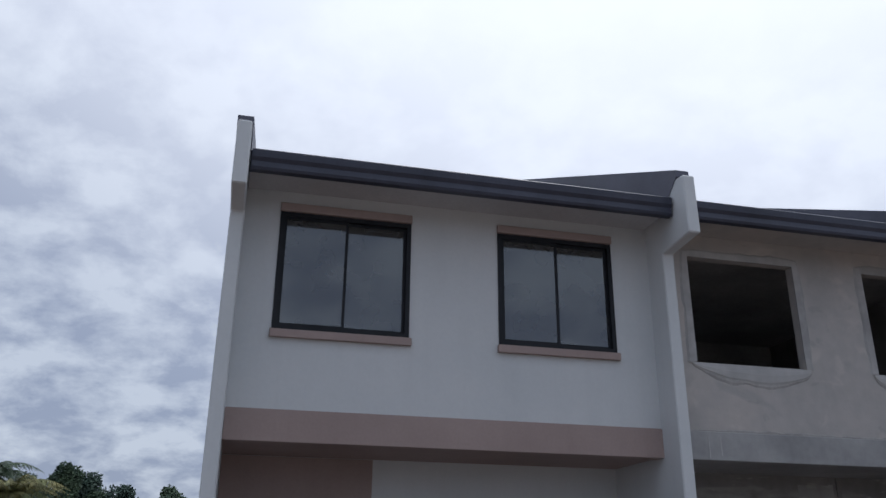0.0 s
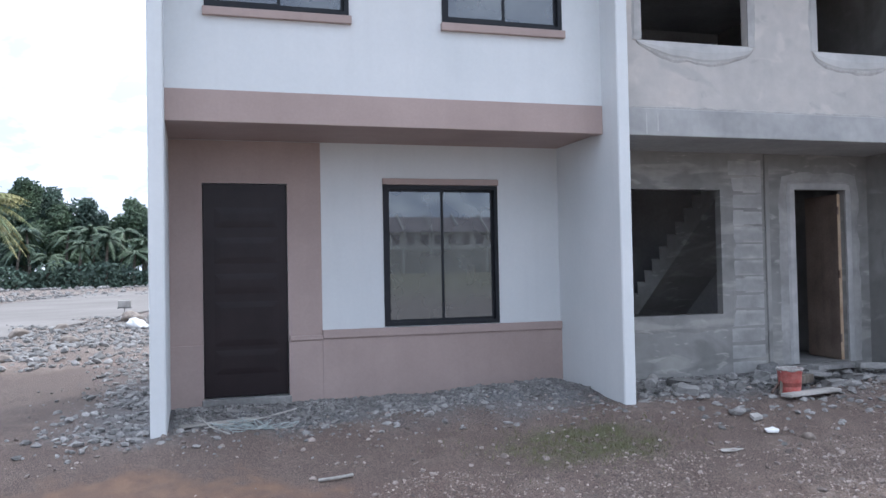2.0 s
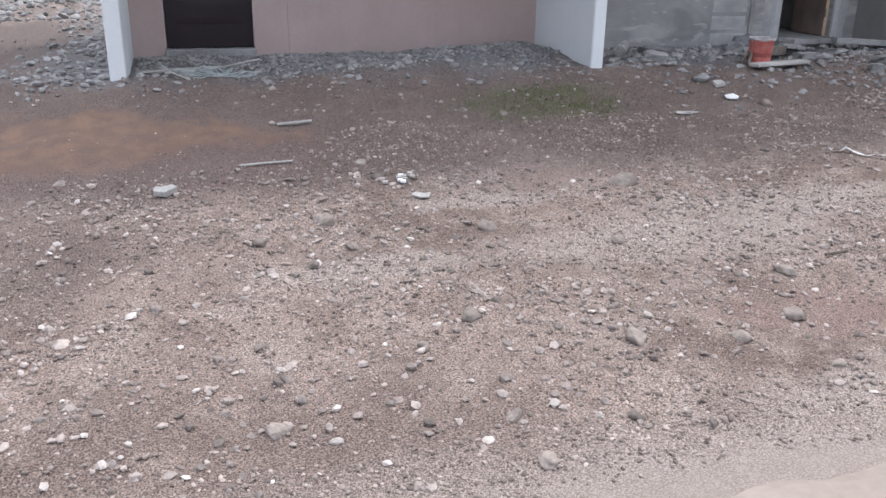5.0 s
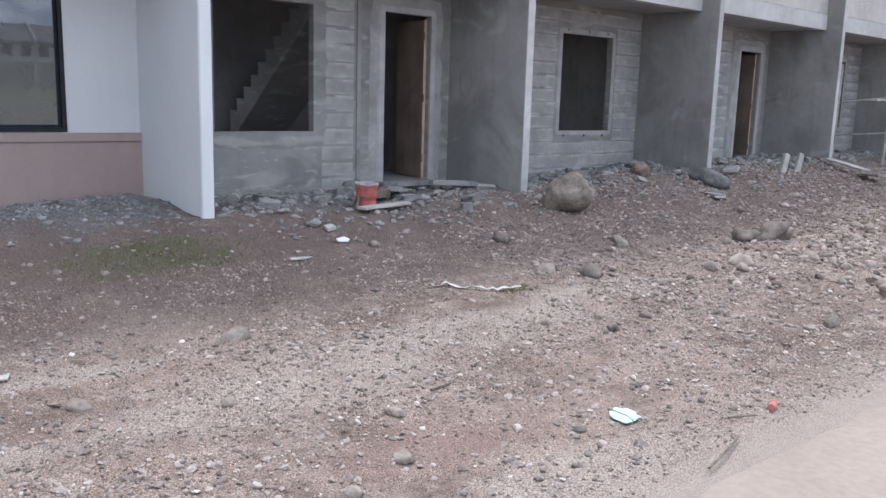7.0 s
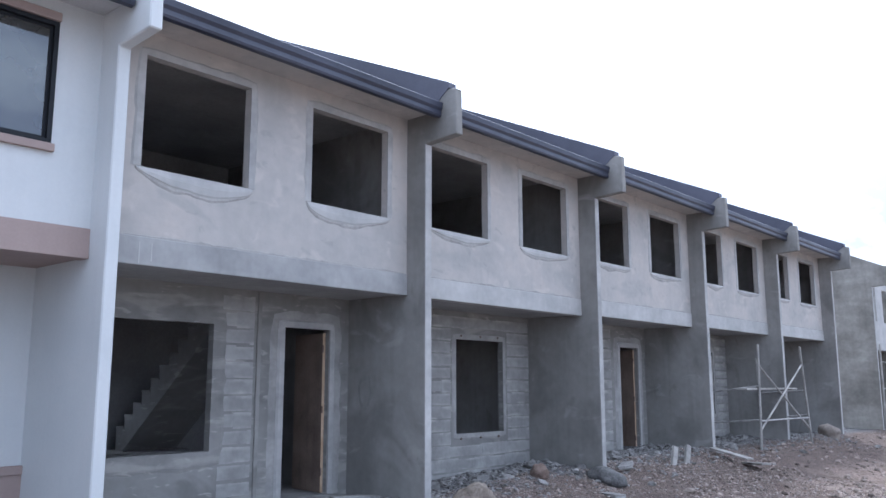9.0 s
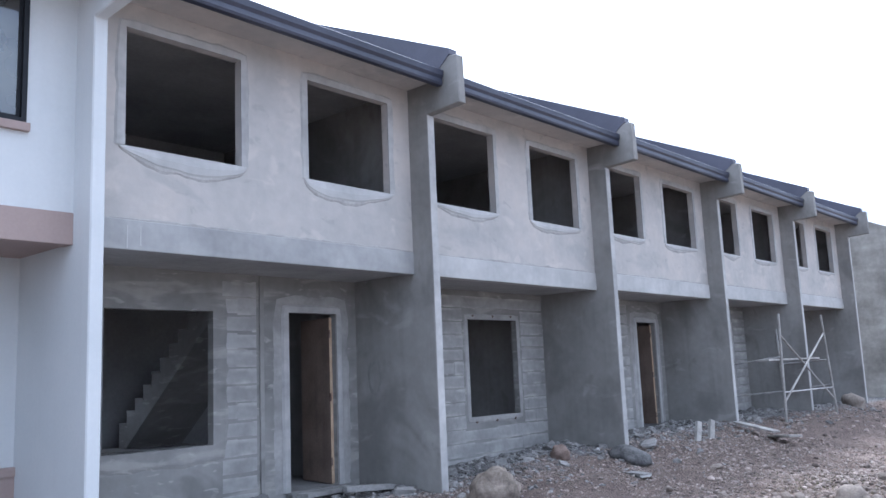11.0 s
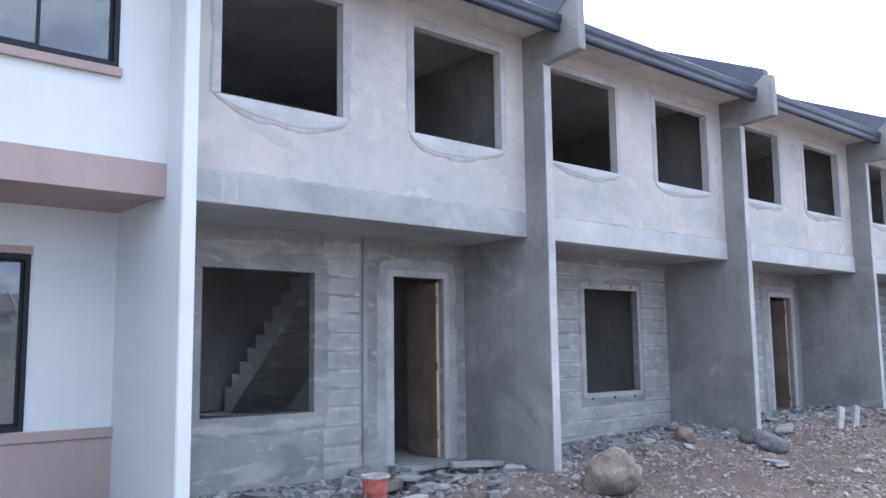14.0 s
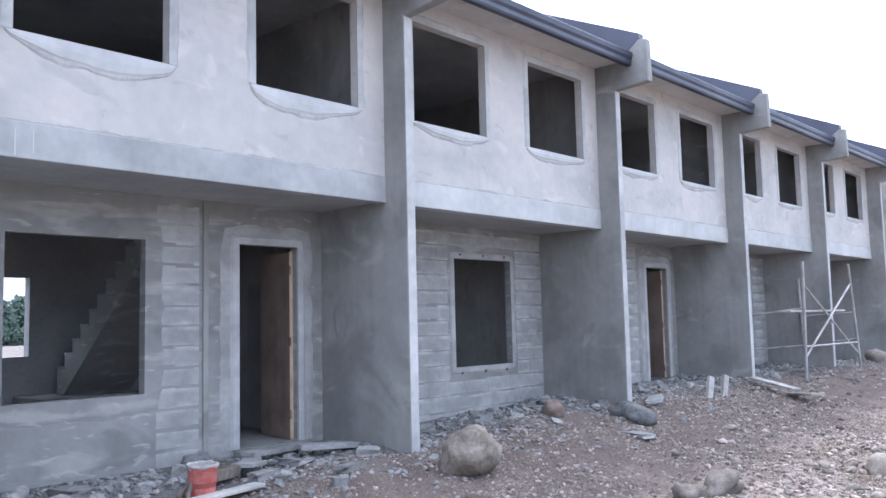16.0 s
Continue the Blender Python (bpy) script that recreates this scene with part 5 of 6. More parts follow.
# ---- builders' litter ----
def bucket(x, y):
    z = ground_at(x, y)
    b_ = base("bucket", (x, y, z), "cement-splashed red plastic bucket standing in the rubble", "bucket")
    bm = bmesh.new()
    sides, prof = 24, [(0.0, 0.0), (0.098, 0.0), (0.102, 0.02), (0.120, 0.235), (0.128, 0.24), (0.128, 0.26), (0.119, 0.262), (0.108, 0.08), (0.0, 0.075)]
    rings = [[bm.verts.new((x + r * math.cos(2 * math.pi * k / sides), y + r * math.sin(2 * math.pi * k / sides), z + h)) for k in range(sides)] for r, h in prof[1:-1]]
    for a, c in zip(rings, rings[1:]):
        for k in range(sides):
            bm.faces.new((a[k], a[(k + 1) % sides], c[(k + 1) % sides], c[k]))
    bm.faces.new(rings[0][::-1])
    bm.faces.new(rings[-1])
    part("body", bm, red_plastic, b_, "", True)
    bm = bmesh.new()
    for k in range(10):
        a, c = math.pi * k / 10, math.pi * (k + 1) / 10
        tube(bm, (x + 0.128 * math.cos(a), y - 0.05 * math.sin(a), z + 0.25 - 0.06 * math.sin(a)), (x + 0.128 * math.cos(c), y - 0.05 * math.sin(c), z + 0.25 - 0.06 * math.sin(c)), 0.004, sides=5)
    part("handle", bm, steel, b_, "thin wire handle")
    bm = bmesh.new()
    n_ = 28
    rows = []
    for k in range(n_):
        a = 2 * math.pi * k / n_
        lift = 0.012 * noise.noise((k * 0.7, 4.0, 1.0))
        rows.append([bm.verts.new((x + r * math.cos(a), y + r * math.sin(a), z + h + lift)) for r, h in ((0.1295, 0.240 + 0.012 * noise.noise((k * 0.5, 9.0, 0.0))), (0.134, 0.25), (0.127, 0.267), (0.110, 0.26), (0.104, 0.23))])
    for k in range(n_):
        a, c = rows[k], rows[(k + 1) % n_]
        for q in range(4):
            bm.faces.new((a[q], c[q], c[q + 1], a[q + 1]))
    part("cement_rim", bm, dirt_inside, b_, "dried cement crust on the rim")


bucket(1.80, -1.42)


def plank(x, y, length, width, thick, turn, tilt, mat, label, name="plank", lift=0.02, group="loose planks"):
    bm = boxes((-length / 2, -width / 2, -thick / 2, length / 2, width / 2, thick / 2), bevel=0.004)
    ob = thing(name, bm, mat, label, name, group)
    ob.matrix_basis = pose(x, y, ground_at(x, y) + thick / 2 + lift + abs(math.sin(radians(tilt))) * length / 2, 0, tilt, turn)
    return ob


plank(1.95, -1.55, 0.75, 0.13, 0.03, 12, 0, lumber, "grey weathered plank lying in the rubble", lift=0.04)
plank(3.3, -0.42, 0.95, 0.16, 0.05, 14, 2, slab_concrete, "broken grey concrete plank before the door", lift=0.05)
plank(3.65, -0.75, 0.65, 0.12, 0.06, -12, 3, slab_concrete, "broken grey concrete strip in the rubble", lift=0.05)
plank(2.6, -0.9, 0.5, 0.2, 0.04, 40, 6, slab_concrete, "slab of broken concrete in the rubble", lift=0.05)
plank(12.1, -2.05, 1.05, 0.16, 0.03, 62, -7, lumber, "pale weathered plank leaning on rubble", lift=0.06)
plank(12.0, -2.55, 0.9, 0.18, 0.04, 45, 4, lumber, "pale broken plank on the soil", lift=0.04)
for x, y in ((10.37, -1.72), (10.72, -1.80)):
    bm = boxes((-0.055, -0.03, 0.0, 0.055, 0.03, 0.36), bevel=0.006)
    ob = thing("form_board", bm, lumber, "short pale board standing upright in the rubble", "board", "upright boards")
    ob.matrix_basis = pose(x, y, ground_at(x, y) - 0.03, -10, 20, -20)
plank(-3.75, -1.05, 0.7, 0.12, 0.012, 15, 0, lumber, "pale scrap of board lying by the door", lift=0.02)


def stick(points, r, mat, label, name="stick"):
    bm = bmesh.new()
    for a, c in zip(points, points[1:]):
        tube(bm, (a[0], a[1], ground_at(*a[:2]) + a[2]), (c[0], c[1], ground_at(*c[:2]) + c[2]), r, sides=6)
    return thing(name, bm, mat, label, name, "sticks")


stick([(-0.08, -6.72, 0.03), (0.12, -6.68, 0.035), (0.36, -6.62, 0.03)], 0.007, bark, "thin dry stick lying on the dusty road edge")
stick([(-0.45, -5.15, 0.02), (-0.28, -5.12, 0.02)], 0.008, bark, "short dry twig on the soil")
stick([(-3.9, -1.35, 0.03), (-3.5, -1.2, 0.05), (-3.1, -0.95, 0.12)], 0.007, lumber, "thin pale stick lying by the wall")
stick([(-3.95, -1.1, 0.10), (-3.85, -1.4, 0.05), (-3.7, -1.5, 0.03)], 0.006, lumber, "bent pale twig by the wall")
stick([(-3.45, -3.13, 0.01), (-3.28, -3.12, 0.016), (-3.1, -3.11, 0.01)], 0.007, lumber, "pale bare stick lying on the soil")
stick([(-3.12, -2.42, 0.012), (-2.98, -2.43, 0.03), (-2.86, -2.38, 0.02)], 0.012, lumber, "short pale piece of wood on the soil")
stick([(0.55, -6.45, 0.02), (0.75, -6.5, 0.02)], 0.006, bark, "short dry twig on the road edge")


def twine_heap(x, y, seed):
    """A flattened tangle of pale cord."""
    rng = random.Random(seed)
    bm = bmesh.new()
    for _ in range(5):
        a, ax, ay = rng.uniform(0, 6.28), rng.uniform(0.12, 0.3), rng.uniform(0.04, 0.12)
        ox, oy = rng.uniform(-0.1, 0.1), rng.uniform(-0.06, 0.06)
        last = None
        for k in range(15):
            f = a + 5.4 * k / 14
            px, py = x + ox + ax * math.cos(f), y + oy + ay * math.sin(f)
            here = (px, py, ground_at(px, py) + 0.035 + 0.03 * math.sin(2 * f + a))
            if last:
                tube(bm, last, here, 0.004, sides=5)
            last = here
    return thing("twine", bm, cord, "flattened tangle of pale blue-grey cord by the wall", "cord", "litter")


twine_heap(-3.62, -1.32, 3)
twine_heap(-3.45, -1.22, 8)
stick([(1.62, -1.50, 0.02), (1.70, -1.42, 0.12), (1.76, -1.35, 0.20)], 0.016, bark, "short brown stick leaning on the bucket")
stick([(1.58, -1.42, 0.02), (1.72, -1.36, 0.10), (1.80, -1.27, 0.16)], 0.014, rust, "short reddish stick leaning on the bucket")
plank(2.12, -1.12, 0.55, 0.16, 0.09, 28, 3, bark, "dark brown timber offcut beside the bucket", lift=0.03)
plank(2.20, -0.98, 0.45, 0.12, 0.07, 40, 8, bark, "dark brown timber offcut beside the bucket", lift=0.05)


def chunk(x, y, a, b_, c, turn, tilt, seed, mat, label):
    """An angular lump of broken concrete."""
    rng = random.Random(seed)
    bm = boxes((-a / 2, -b_ / 2, -c / 2, a / 2, b_ / 2, c / 2))
    bmesh.ops.subdivide_edges(bm, edges=bm.edges[:], cuts=1, use_grid_fill=True)
    for v in bm.verts:
        v.co += Vector((rng.uniform(-1, 1) * a, rng.uniform(-1, 1) * b_, rng.uniform(-1, 1) * c)) * 0.09
    ob = thing("concrete_chunk", bm, mat, label, "rubble", "broken concrete")
    ob.matrix_basis = pose(x, y, ground_at(x, y) + c * 0.4, tilt, tilt * 0.6, turn)
    return ob


for k, (x, y, a, b_, c) in enumerate(((2.35, -0.55, 0.34, 0.2, 0.07), (2.75, -0.7, 0.25, 0.18, 0.1), (3.1, -0.95, 0.3, 0.2, 0.06), (3.75, -1.25, 0.22, 0.16, 0.1), (2.5, -1.25, 0.26, 0.15, 0.08), (2.1, -0.6, 0.2, 0.16, 0.12), (1.1, -0.6, 0.3, 0.2, 0.06), (0.75, -1.2, 0.2, 0.15, 0.08),
                                       (3.3, -1.5, 0.3, 0.14, 0.06), (2.95, -1.75, 0.16, 0.12, 0.08), (4.7, -0.8, 0.22, 0.16, 0.09), (5.3, -0.5, 0.26, 0.16, 0.08), (8.9, -1.6, 0.4, 0.2, 0.07), (7.3, -2.2, 0.5, 0.22, 0.05), (0.45, -0.35, 0.3, 0.2, 0.05), (6.2, -0.7, 0.2, 0.15, 0.1))):
    chunk(x, y, a, b_, c, 47 * k, (7 * k) % 17 - 8, 300 + k, slab_concrete if k % 2 else rubble_mat, "angular lump of broken grey concrete in the rubble")


def grass_patch(cx, cy, rx, ry, count, seed):
    rng = random.Random(seed)
    verts_, faces_ = [], []
    for _ in range(count):
        x, y = cx + rng.gauss(0, rx), cy + rng.gauss(0, ry)
        z_ = ground_at(x, y)
        a, hh = rng.uniform(0, 6.28), rng.uniform(0.015, 0.05)
        d = Vector((math.cos(a), math.sin(a), 0)) * 0.004
        lean = Vector((rng.uniform(-1, 1), rng.uniform(-1, 1), 0)) * hh * 0.6
        q = len(verts_)
        verts_ += [(x - d.x, y - d.y, z_), (x + d.x, y + d.y, z_), (x + lean.x, y + lean.y, z_ + hh)]
        faces_.append((q, q + 1, q + 2))
    me_ = bpy.data.meshes.new("grass")
    me_.from_pydata(verts_, [], faces_)
    me_.materials.append(grass_mat)
    tagged(new("grass", me_), "sparse short green grass sprouting from the soil", "grass", kind="stuff")


grass_patch(-0.85, -2.15, 0.5, 0.25, 1100, 5)
grass_patch(1.5, -3.95, 0.12, 0.06, 150, 6)
grass_patch(8.6, -4.3, 0.5, 0.4, 700, 7)
grass_patch(7.4, -4.9, 0.8, 0.25, 500, 8)


def scrap(name, x, y, points, mat, label, thick=0.006):
    """A torn flat piece lying on the ground, slightly curled."""
    bm = bmesh.new()
    vs = [bm.verts.new((x + a, y + c, ground_at(x + a, y + c) + 0.012 + 0.03 * (a * a + c * c) ** 0.5)) for a, c in points]
    f = bm.faces.new(vs)
    ext = bmesh.ops.extrude_face_region(bm, geom=[f])
    bmesh.ops.translate(bm, verts=[e for e in ext["geom"] if isinstance(e, bmesh.types.BMVert)], vec=(0, 0, thick))
    bmesh.ops.recalc_face_normals(bm, faces=bm.faces[:])
    return thing(name, bm, mat, label, "litter", "litter")


for torn in (((-0.085, -0.075), (-0.04, -0.085), (-0.01, -0.03), (0.0, 0.06), (-0.02, 0.085), (-0.05, 0.06), (-0.07, 0.02)),
             ((-0.03, -0.09), (0.02, -0.075), (0.04, -0.085), (0.06, -0.03), (0.08, -0.02), (0.075, 0.04), (0.05, 0.05), (0.04, 0.09), (0.008, 0.085), (0.002, -0.02))):
    scrap("plastic_piece", 0.17, -6.05, torn, blue_scrap, "torn pale blue plastic piece on the soil", 0.004)
scrap("paper_scrap", 0.96, -2.2, ((-0.07, -0.03), (0.02, -0.06), (0.08, 0.0), (0.05, 0.05), (-0.04, 0.05)), white_scrap, "crumpled white scrap on the soil", 0.012)
scrap("paper_scrap", 0.99, -1.95, ((-0.045, -0.03), (0.04, -0.04), (0.045, 0.04), (-0.04, 0.045)), lumber, "small pale broken tile on the soil", 0.03)
scrap("paper_scrap", 0.3, -2.55, ((-0.12, -0.02), (0.0, -0.03), (0.11, 0.0), (0.03, 0.03), (-0.1, 0.03)), lumber, "pale torn paper on the soil", 0.005)
for k in range(9):
    rng = random.Random(700 + k)
    scrap("plaster_crumb", -2.47 + rng.gauss(0, 0.07), -3.52 + rng.gauss(0, 0.05), ((-0.02, -0.012), (0.015, -0.018), (0.022, 0.01), (-0.01, 0.018)), white_scrap if k < 3 else lumber, "small pale crumb of plaster on the soil", 0.012)
scrap("paper_scrap", -2.39, -3.81, ((-0.07, -0.015), (-0.02, -0.035), (0.04, -0.03), (0.07, 0.03), (0.03, 0.02), (-0.03, 0.035)), lumber, "curled cream paper scrap on the soil", 0.008)
scrap("paper_scrap", -3.92, -3.46, ((-0.07, -0.03), (0.0, -0.05), (0.07, -0.01), (0.04, 0.05), (-0.02, 0.03), (-0.06, 0.03)), lumber, "crumpled grey-white rag on the soil", 0.03)
bm = bmesh.new()
rng = random.Random(44)
ribbon = []
for k in range(19):
    f = k / 18
    px, py = 0.93 + 0.69 * f, -3.53 - 0.45 * f + 0.03 * math.sin(9 * f)
    wide = 0.010 + 0.020 * rng.random()
    up = ground_at(px, py) + 0.012 + 0.025 * rng.random()
    ribbon.append((bm.verts.new((px - 0.5 * wide, py - wide, up)), bm.verts.new((px + 0.5 * wide, py + wide, up + rng.uniform(-0.008, 0.015)))))
for a, c in zip(ribbon, ribbon[1:]):
    bm.faces.new((a[0], c[0], c[1], a[1]))
bmesh.ops.solidify(bm, geom=bm.faces[:], thickness=0.004)
thing("plastic_strip", bm, white_scrap, "long torn white plastic strip on the soil", "litter", "litter")
verts_, faces_ = [], []
for k in range(17):
    f = k / 16
    cx, cy = -1.03 - 0.40 * f, -6.27 - 0.42 * f
    d, e = Vector((0.034, -0.015 + 0.01 * (k % 2))), Vector((-0.006, -0.007))
    q = len(verts_)
    for sgn, up in ((-1, -0.006), (1, 0.004), (2.2, -0.006)):
        for side in (-1, 1):
            px, py = cx + d.x * side + e.x * sgn, cy + d.y * side + e.y * sgn
            verts_.append((px, py, ground_at(px, py) + up))
    faces_ += [(q, q + 1, q + 3, q + 2), (q + 2, q + 3, q + 5, q + 4)]
me_ = bpy.data.meshes.new("tyre_track")
me_.from_pydata(verts_, [], faces_)
me_.materials.append(me.materials[0])
tagged(new("tyre_track", me_), "tyre tread print pressed into the dusty verge", "tyre track", kind="stuff")
z = ground_at(0.98, -6.5)
thing("drink_can", tube(bmesh.new(), (0.93, -6.5, z + 0.03), (1.02, -6.47, z + 0.03), 0.022, sides=14), red_faded, "faded red can lying on the road edge", "can", "litter")
z = ground_at(0.6, -0.8)
bm = tube(bmesh.new(), (0.52, -0.88, z + 0.08), (0.72, -0.6, z + 0.1), 0.055, sides=14)
thing("pipe_stub", bm, rubble_mat, "short dark grey pipe stub in the rubble", "pipe", "litter")


boulder(-5.6, 18.5, 0.42, 0.3, 0.2, 10, 91, "crumpled white plastic sheet lying in the rubble", white_scrap, "plastic_sheet", "litter", 0.5, 0.5)


def marker_box(x, y):
    """A pale box on a thin post at the edge of the side road."""
    z_ = ground_at(x, y)
    b_ = base("marker_box", (x, y, z_), "pale box on a thin post by the side road", "box")
    part("post", tube(bmesh.new(), (x, y, z_ - 0.05), (x, y, z_ + 0.42), 0.022), steel, b_, "thin steel post")
    part("box", boxes((x - 0.23, y - 0.15, z_ + 0.42, x + 0.23, y + 0.15, z_ + 0.68), bevel=0.02), lumber, b_, "pale weathered box")
    # dark plate added to paint the box's shaded underside
    part("underside_shade", boxes((x - 0.25, y - 0.17, z_ + 0.385, x + 0.25, y + 0.17, z_ + 0.418), bevel=0.006), dark_stone, b_, "added dark plate for the shade under the box")
    return b_


marker_box(-6.45, 25.0)


# ---- trees ----
def palm(x, y, height, lean, seed, mat, label, fronds=24, size=1.0):
    rng = random.Random(seed)
    z0 = ground_at(x, y)
    t = base("palm_tree", (x, y, z0), label, "palm tree", "palms")
    bm = bmesh.new()
    pts = [Vector((x + lean * (k / 6) ** 2, y, z0 + height * k / 6)) for k in range(7)]
    for k in range(6):
        tube(bm, pts[k], pts[k + 1], 0.22 - 0.015 * k, 0.22 - 0.015 * (k + 1), 7)
    part("trunk", bm, bark, t)
    top = pts[-1]
    verts_, faces_ = [], []
    for k in range(fronds):
        az, up = rng.uniform(0, 6.28), rng.uniform(-0.35, 1.1)
        length = rng.uniform(3.6, 4.8) * size
        d = Vector((math.cos(az), math.sin(az), 0))
        side = Vector((-d.y, d.x, 0))
        prev = top
        n_ = 16
        for i in range(1, n_ + 1):
            f = i / n_
            p = top + d * length * (f * math.cos(up * (1 - 0.4 * f))) + Vector((0, 0, length * (math.sin(up) * f - 0.75 * f * f)))
            wv = 0.035
            q = len(verts_)
            verts_ += [prev - side * wv, prev + side * wv, p + side * wv, p - side * wv]
            faces_.append((q, q + 1, q + 2, q + 3))
            ll = 0.95 * size * math.sin(math.pi * (0.12 + 0.83 * f)) * rng.uniform(0.8, 1.1)
            fwd = (p - prev).normalized()
            for sg in (-1, 1):
                for e in (0.0, 0.33, 0.67):
                    a = prev.lerp(p, e)
                    tip = a + side * sg * ll * 0.75 + fwd * ll * 0.45 - Vector((0, 0, ll * rng.uniform(0.3, 0.7)))
                    q = len(verts_)
                    verts_ += [a, a + fwd * 0.09, tip]
                    faces_.append((q, q + 1, q + 2))
            prev = p
    me_ = bpy.data.meshes.new("crown")
    me_.from_pydata([tuple(v) for v in verts_], [], faces_)
    me_.materials.append(mat)
    c = new("crown", me_)
    c.parent = t
    c.matrix_parent_inverse = Matrix.Translation(t.location).inverted()
    return t


def tree(x, y, height, spread, seed, mat, label):
    rng = random.Random(seed)
    z0 = ground_at(x, y)
    t = base("tree", (x, y, z0), label, "tree", "trees")
    bm = bmesh.new()
    tube(bm, (x, y, z0 - 0.2), (x + 0.2, y, z0 + height * 0.45), 0.35, 0.22, 8)
    lobes = []
    for k in range(11):
        a, rr = rng.uniform(0, 6.28), spread * rng.uniform(0.15, 0.8)
        zz = height * rng.uniform(0.38, 0.92)
        rr *= 1.15 - 0.75 * max(0, zz / height - 0.45) / 0.5
        c = Vector((x + rr * math.cos(a), y + rr * math.sin(a), z0 + zz))
        lobes.append((c, spread * rng.uniform(0.28, 0.46)))
        tube(bm, (x + 0.1, y, z0 + height * rng.uniform(0.25, 0.45)), c, 0.12, 0.03, 5)
    lobes.append((Vector((x, y, z0 + height * 0.93)), spread * 0.3))
    part("trunk", bm, bark, t)
    verts_, faces_ = [], []
    for c, r in lobes:
        for _ in range(620):
            d = Vector((rng.gauss(0, 1), rng.gauss(0, 1), rng.gauss(0, 0.8))).normalized() * r * (rng.random() ** 0.35) * (1 + 0.35 * rng.random())
            p = c + d
            s_ = rng.uniform(0.10, 0.27)
            u = Vector((rng.gauss(0, 1), rng.gauss(0, 1), rng.gauss(0, 1))).normalized()
            v = u.orthogonal().normalized()
            q = len(verts_)
            verts_ += [p - u * s_, p + v * s_ * 0.6, p + u * s_ * 1.1, p - v * s_ * 0.7]
            faces_.append((q, q + 1, q + 2, q + 3))
    me_ = bpy.data.meshes.new("crown")
    me_.from_pydata([tuple(v) for v in verts_], [], faces_)
    me_.materials.append(mat)
    c = new("crown", me_)
    c.parent = t
    c.matrix_parent_inverse = Matrix.Translation(t.location).inverted()
    return t


for k, (x, y, hh, sp) in enumerate(((-24.5, 108, 14.2, 3.0), (-25.2, 109, 11.0, 3.4), (-21.6, 111, 13.2, 3.6), (-20.4, 109, 10.5, 3.4), (-17.2, 110, 11.6, 3.2), (-15.6, 112, 8.6, 3.0), (-11.6, 109, 11.4, 3.5), (-10.4, 111, 9.6, 3.6), (-29.5, 112, 12.0, 4.2), (-35, 114, 11.5, 4.8), (-6, 112, 9.0, 4.2), (-2, 114, 8.6, 4.2),
                                    (-27, 122, 10.5, 4.6), (-22, 124, 9.5, 4.6), (-17.5, 123, 8.6, 4.4), (-13.5, 122, 7.6, 4.0), (-9, 124, 9.0, 4.4), (-32, 124, 11, 5.0), (-18.5, 104, 7.0, 3.0), (-13.0, 103, 6.0, 2.8), (-23.5, 103, 7.0, 3.0), (22, 84, 4.4, 3.0), (29, 82, 3.9, 3.0), (34, 88, 4.7, 3.2), (40, 84, 4.2, 3.0))):
    tree(x, y, hh, sp, 100 + k, leaf_dark if k % 3 else leaf_mid, "dark green broadleaf tree at the edge of the lot")
for k, (x, y, hh, ln) in enumerate(((-23.2, 96, 4.8, 0.5), (-21.9, 97, 6.6, -0.4), (-16.6, 96, 5.0, 0.4), (-15.2, 98, 6.8, -0.3), (-13.6, 95, 5.6, 0.3), (-10.6, 95, 4.0, 0.2), (-9.2, 97, 5.2, -0.4), (-18.4, 99, 6.4, 0.3), (-12.2, 98, 6.6, 0.4), (-6.5, 96, 5.5, 0.3), (-26, 97, 7.0, 0.6), (-19.8, 95, 3.6, 0.2))):
    palm(x, y, hh, ln, 200 + k, palm_leaf, "coconut palm with drooping green fronds", 24, 0.62)
palm(-19.6, 58, 7.0, 0.6, 231, palm_yellow, "coconut palm with yellowing fronds", 40)
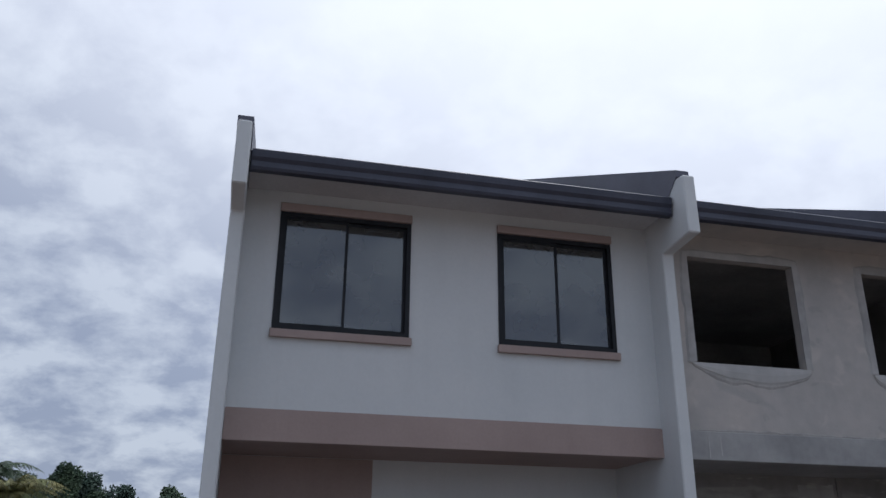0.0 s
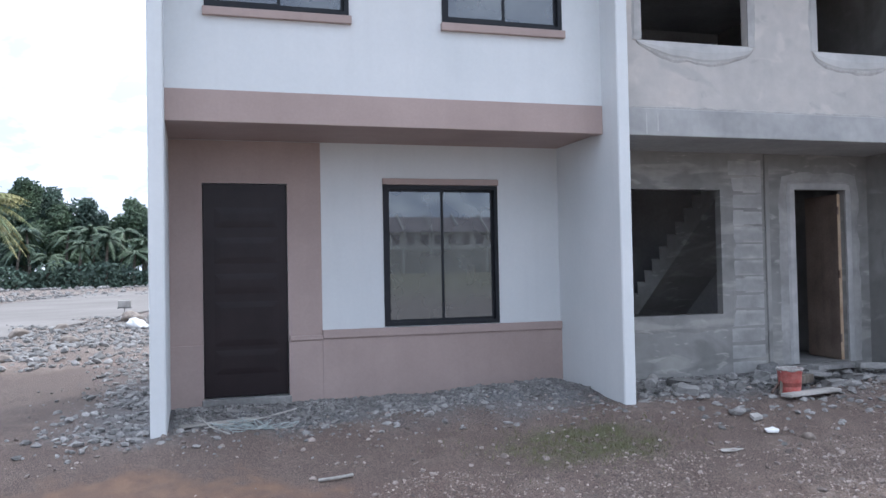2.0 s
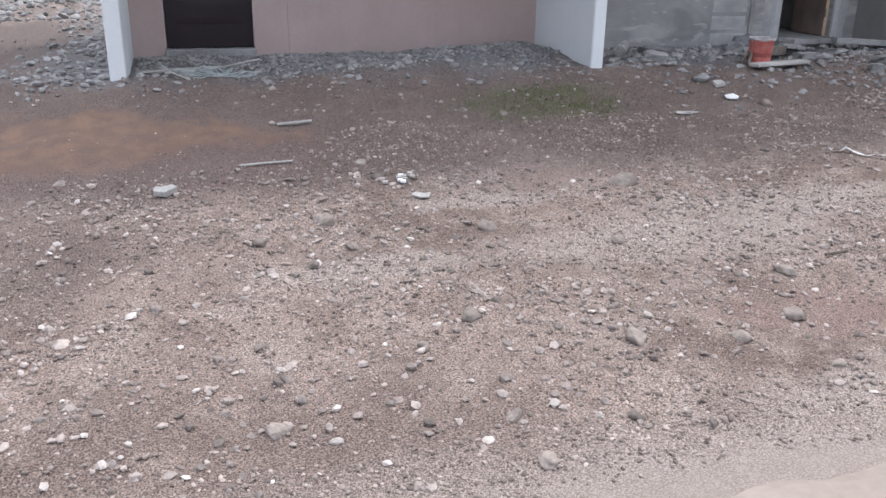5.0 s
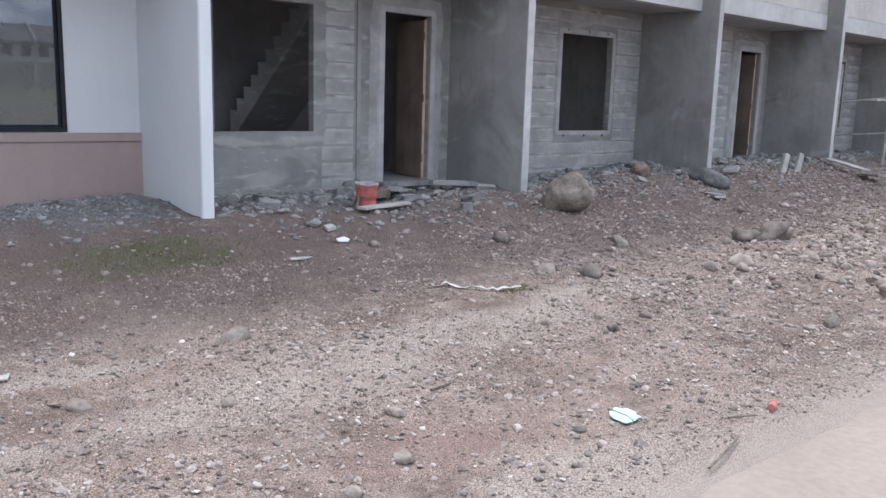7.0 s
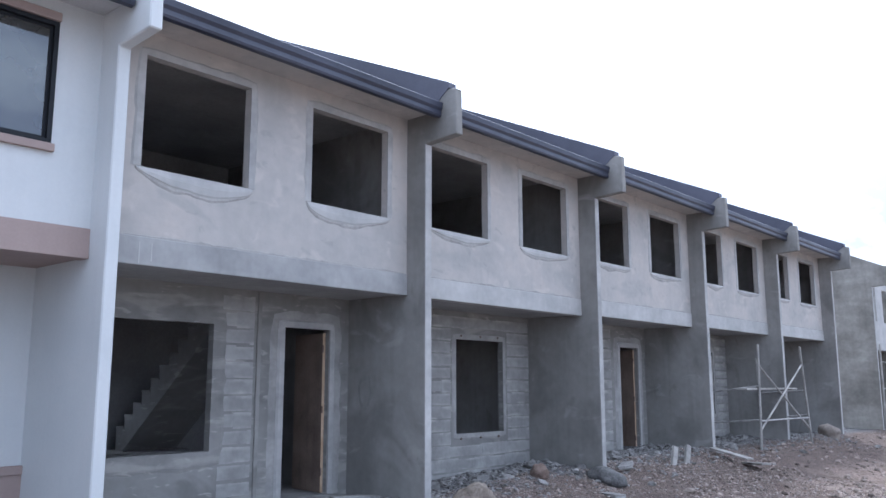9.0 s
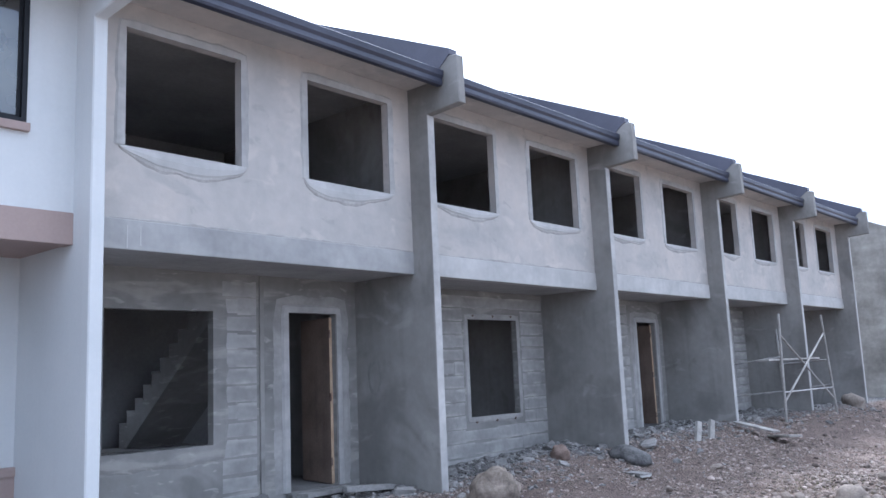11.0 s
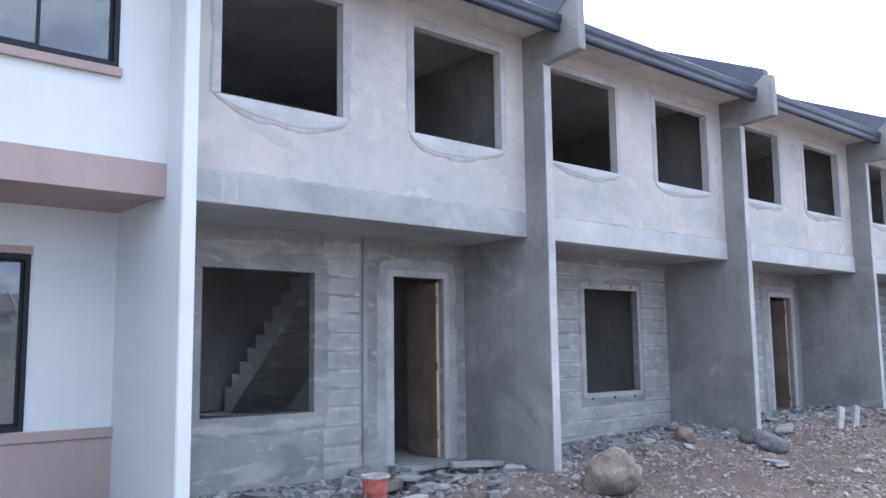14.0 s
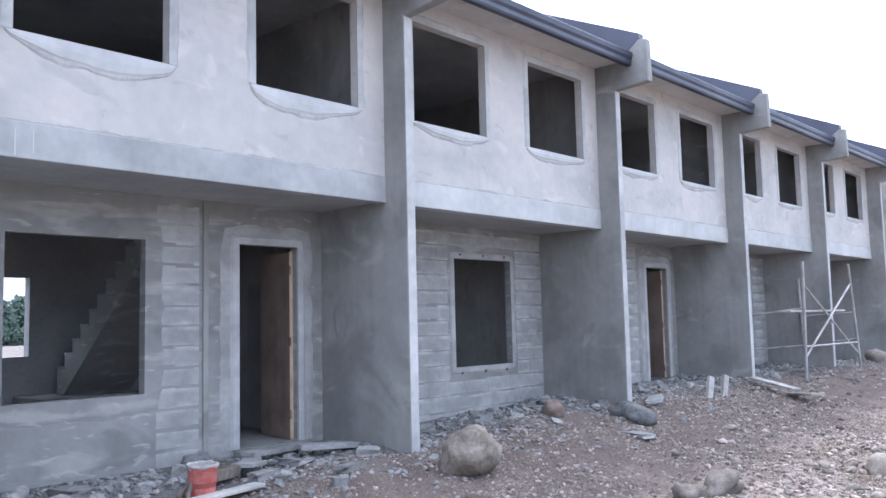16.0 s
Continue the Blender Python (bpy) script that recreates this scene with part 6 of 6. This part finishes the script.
palm(-22.0, 62, 8.6, 0.5, 236, palm_leaf, "coconut palm with drooping green fronds", 34)


def undergrowth():
    rng = random.Random(77)
    verts_, faces_ = [], []
    for _ in range(36000):
        x = rng.uniform(-45, 40)
        y = 92 + rng.random() * 12 if x < 5 else 78 + rng.random() * 6
        hh = (5.0 if x < 5 else 2.6) * (0.55 + 0.5 * noise.noise((x * 0.25, 2.0, 0.0)))
        p = Vector((x, y, ground_height(x, y) + rng.random() * hh))
        s_ = rng.uniform(0.12, 0.32)
        u = Vector((rng.gauss(0, 1), rng.gauss(0, 1), rng.gauss(0, 1))).normalized()
        v = u.orthogonal().normalized()
        q = len(verts_)
        verts_ += [p - u * s_, p + v * s_ * 0.6, p + u * s_, p - v * s_ * 0.6]
        faces_.append((q, q + 1, q + 2, q + 3))
    me_ = bpy.data.meshes.new("undergrowth")
    me_.from_pydata([tuple(v) for v in verts_], [], faces_)
    me_.materials.append(leaf_dark)
    tagged(new("undergrowth", me_), "dense green bushes below the trees", "bushes", kind="stuff")


undergrowth()


# ---- the row across the field, seen in the window glass ----
def far_house():
    h = base("far_row_house", (0, 0, 0), "pale finished row house across the field", "house", "houses across the field")
    part("wall", wall_with_holes(bmesh.new(), -2.1, 2.1, 0, 5.0, -6.0, 0.0, []), far_white, h)
    part("roof", extrude_yz(bmesh.new(), [(0.6, 4.9), (-3.0, 6.9), (-6.6, 4.9)], -2.05, 2.05), far_roof, h)
    part("gable_wall", extrude_yz(bmesh.new(), [(0.6, 4.6), (0.6, 5.2), (-3.0, 7.3), (-6.6, 5.2), (-6.6, 4.6)], 2.05, 2.2), far_white, h)
    for x in (-1.7, 0.45):
        part("window", boxes((x, -0.05, 3.4, x + 1.2, 0.03, 4.6)), far_roof, h)
    part("porch", boxes((-1.9, -0.1, 0.0, 1.9, 0.03, 2.85)), far_porch, h)
    return h


far0 = far_house()
far0.location = (-40, -105, 0.9)
far0.scale = (0.97, 1.18, 1.18)
for k in range(1, 26):
    copy_thing(far0, pose(-40 + 4.15 * k, -105, 0.9))
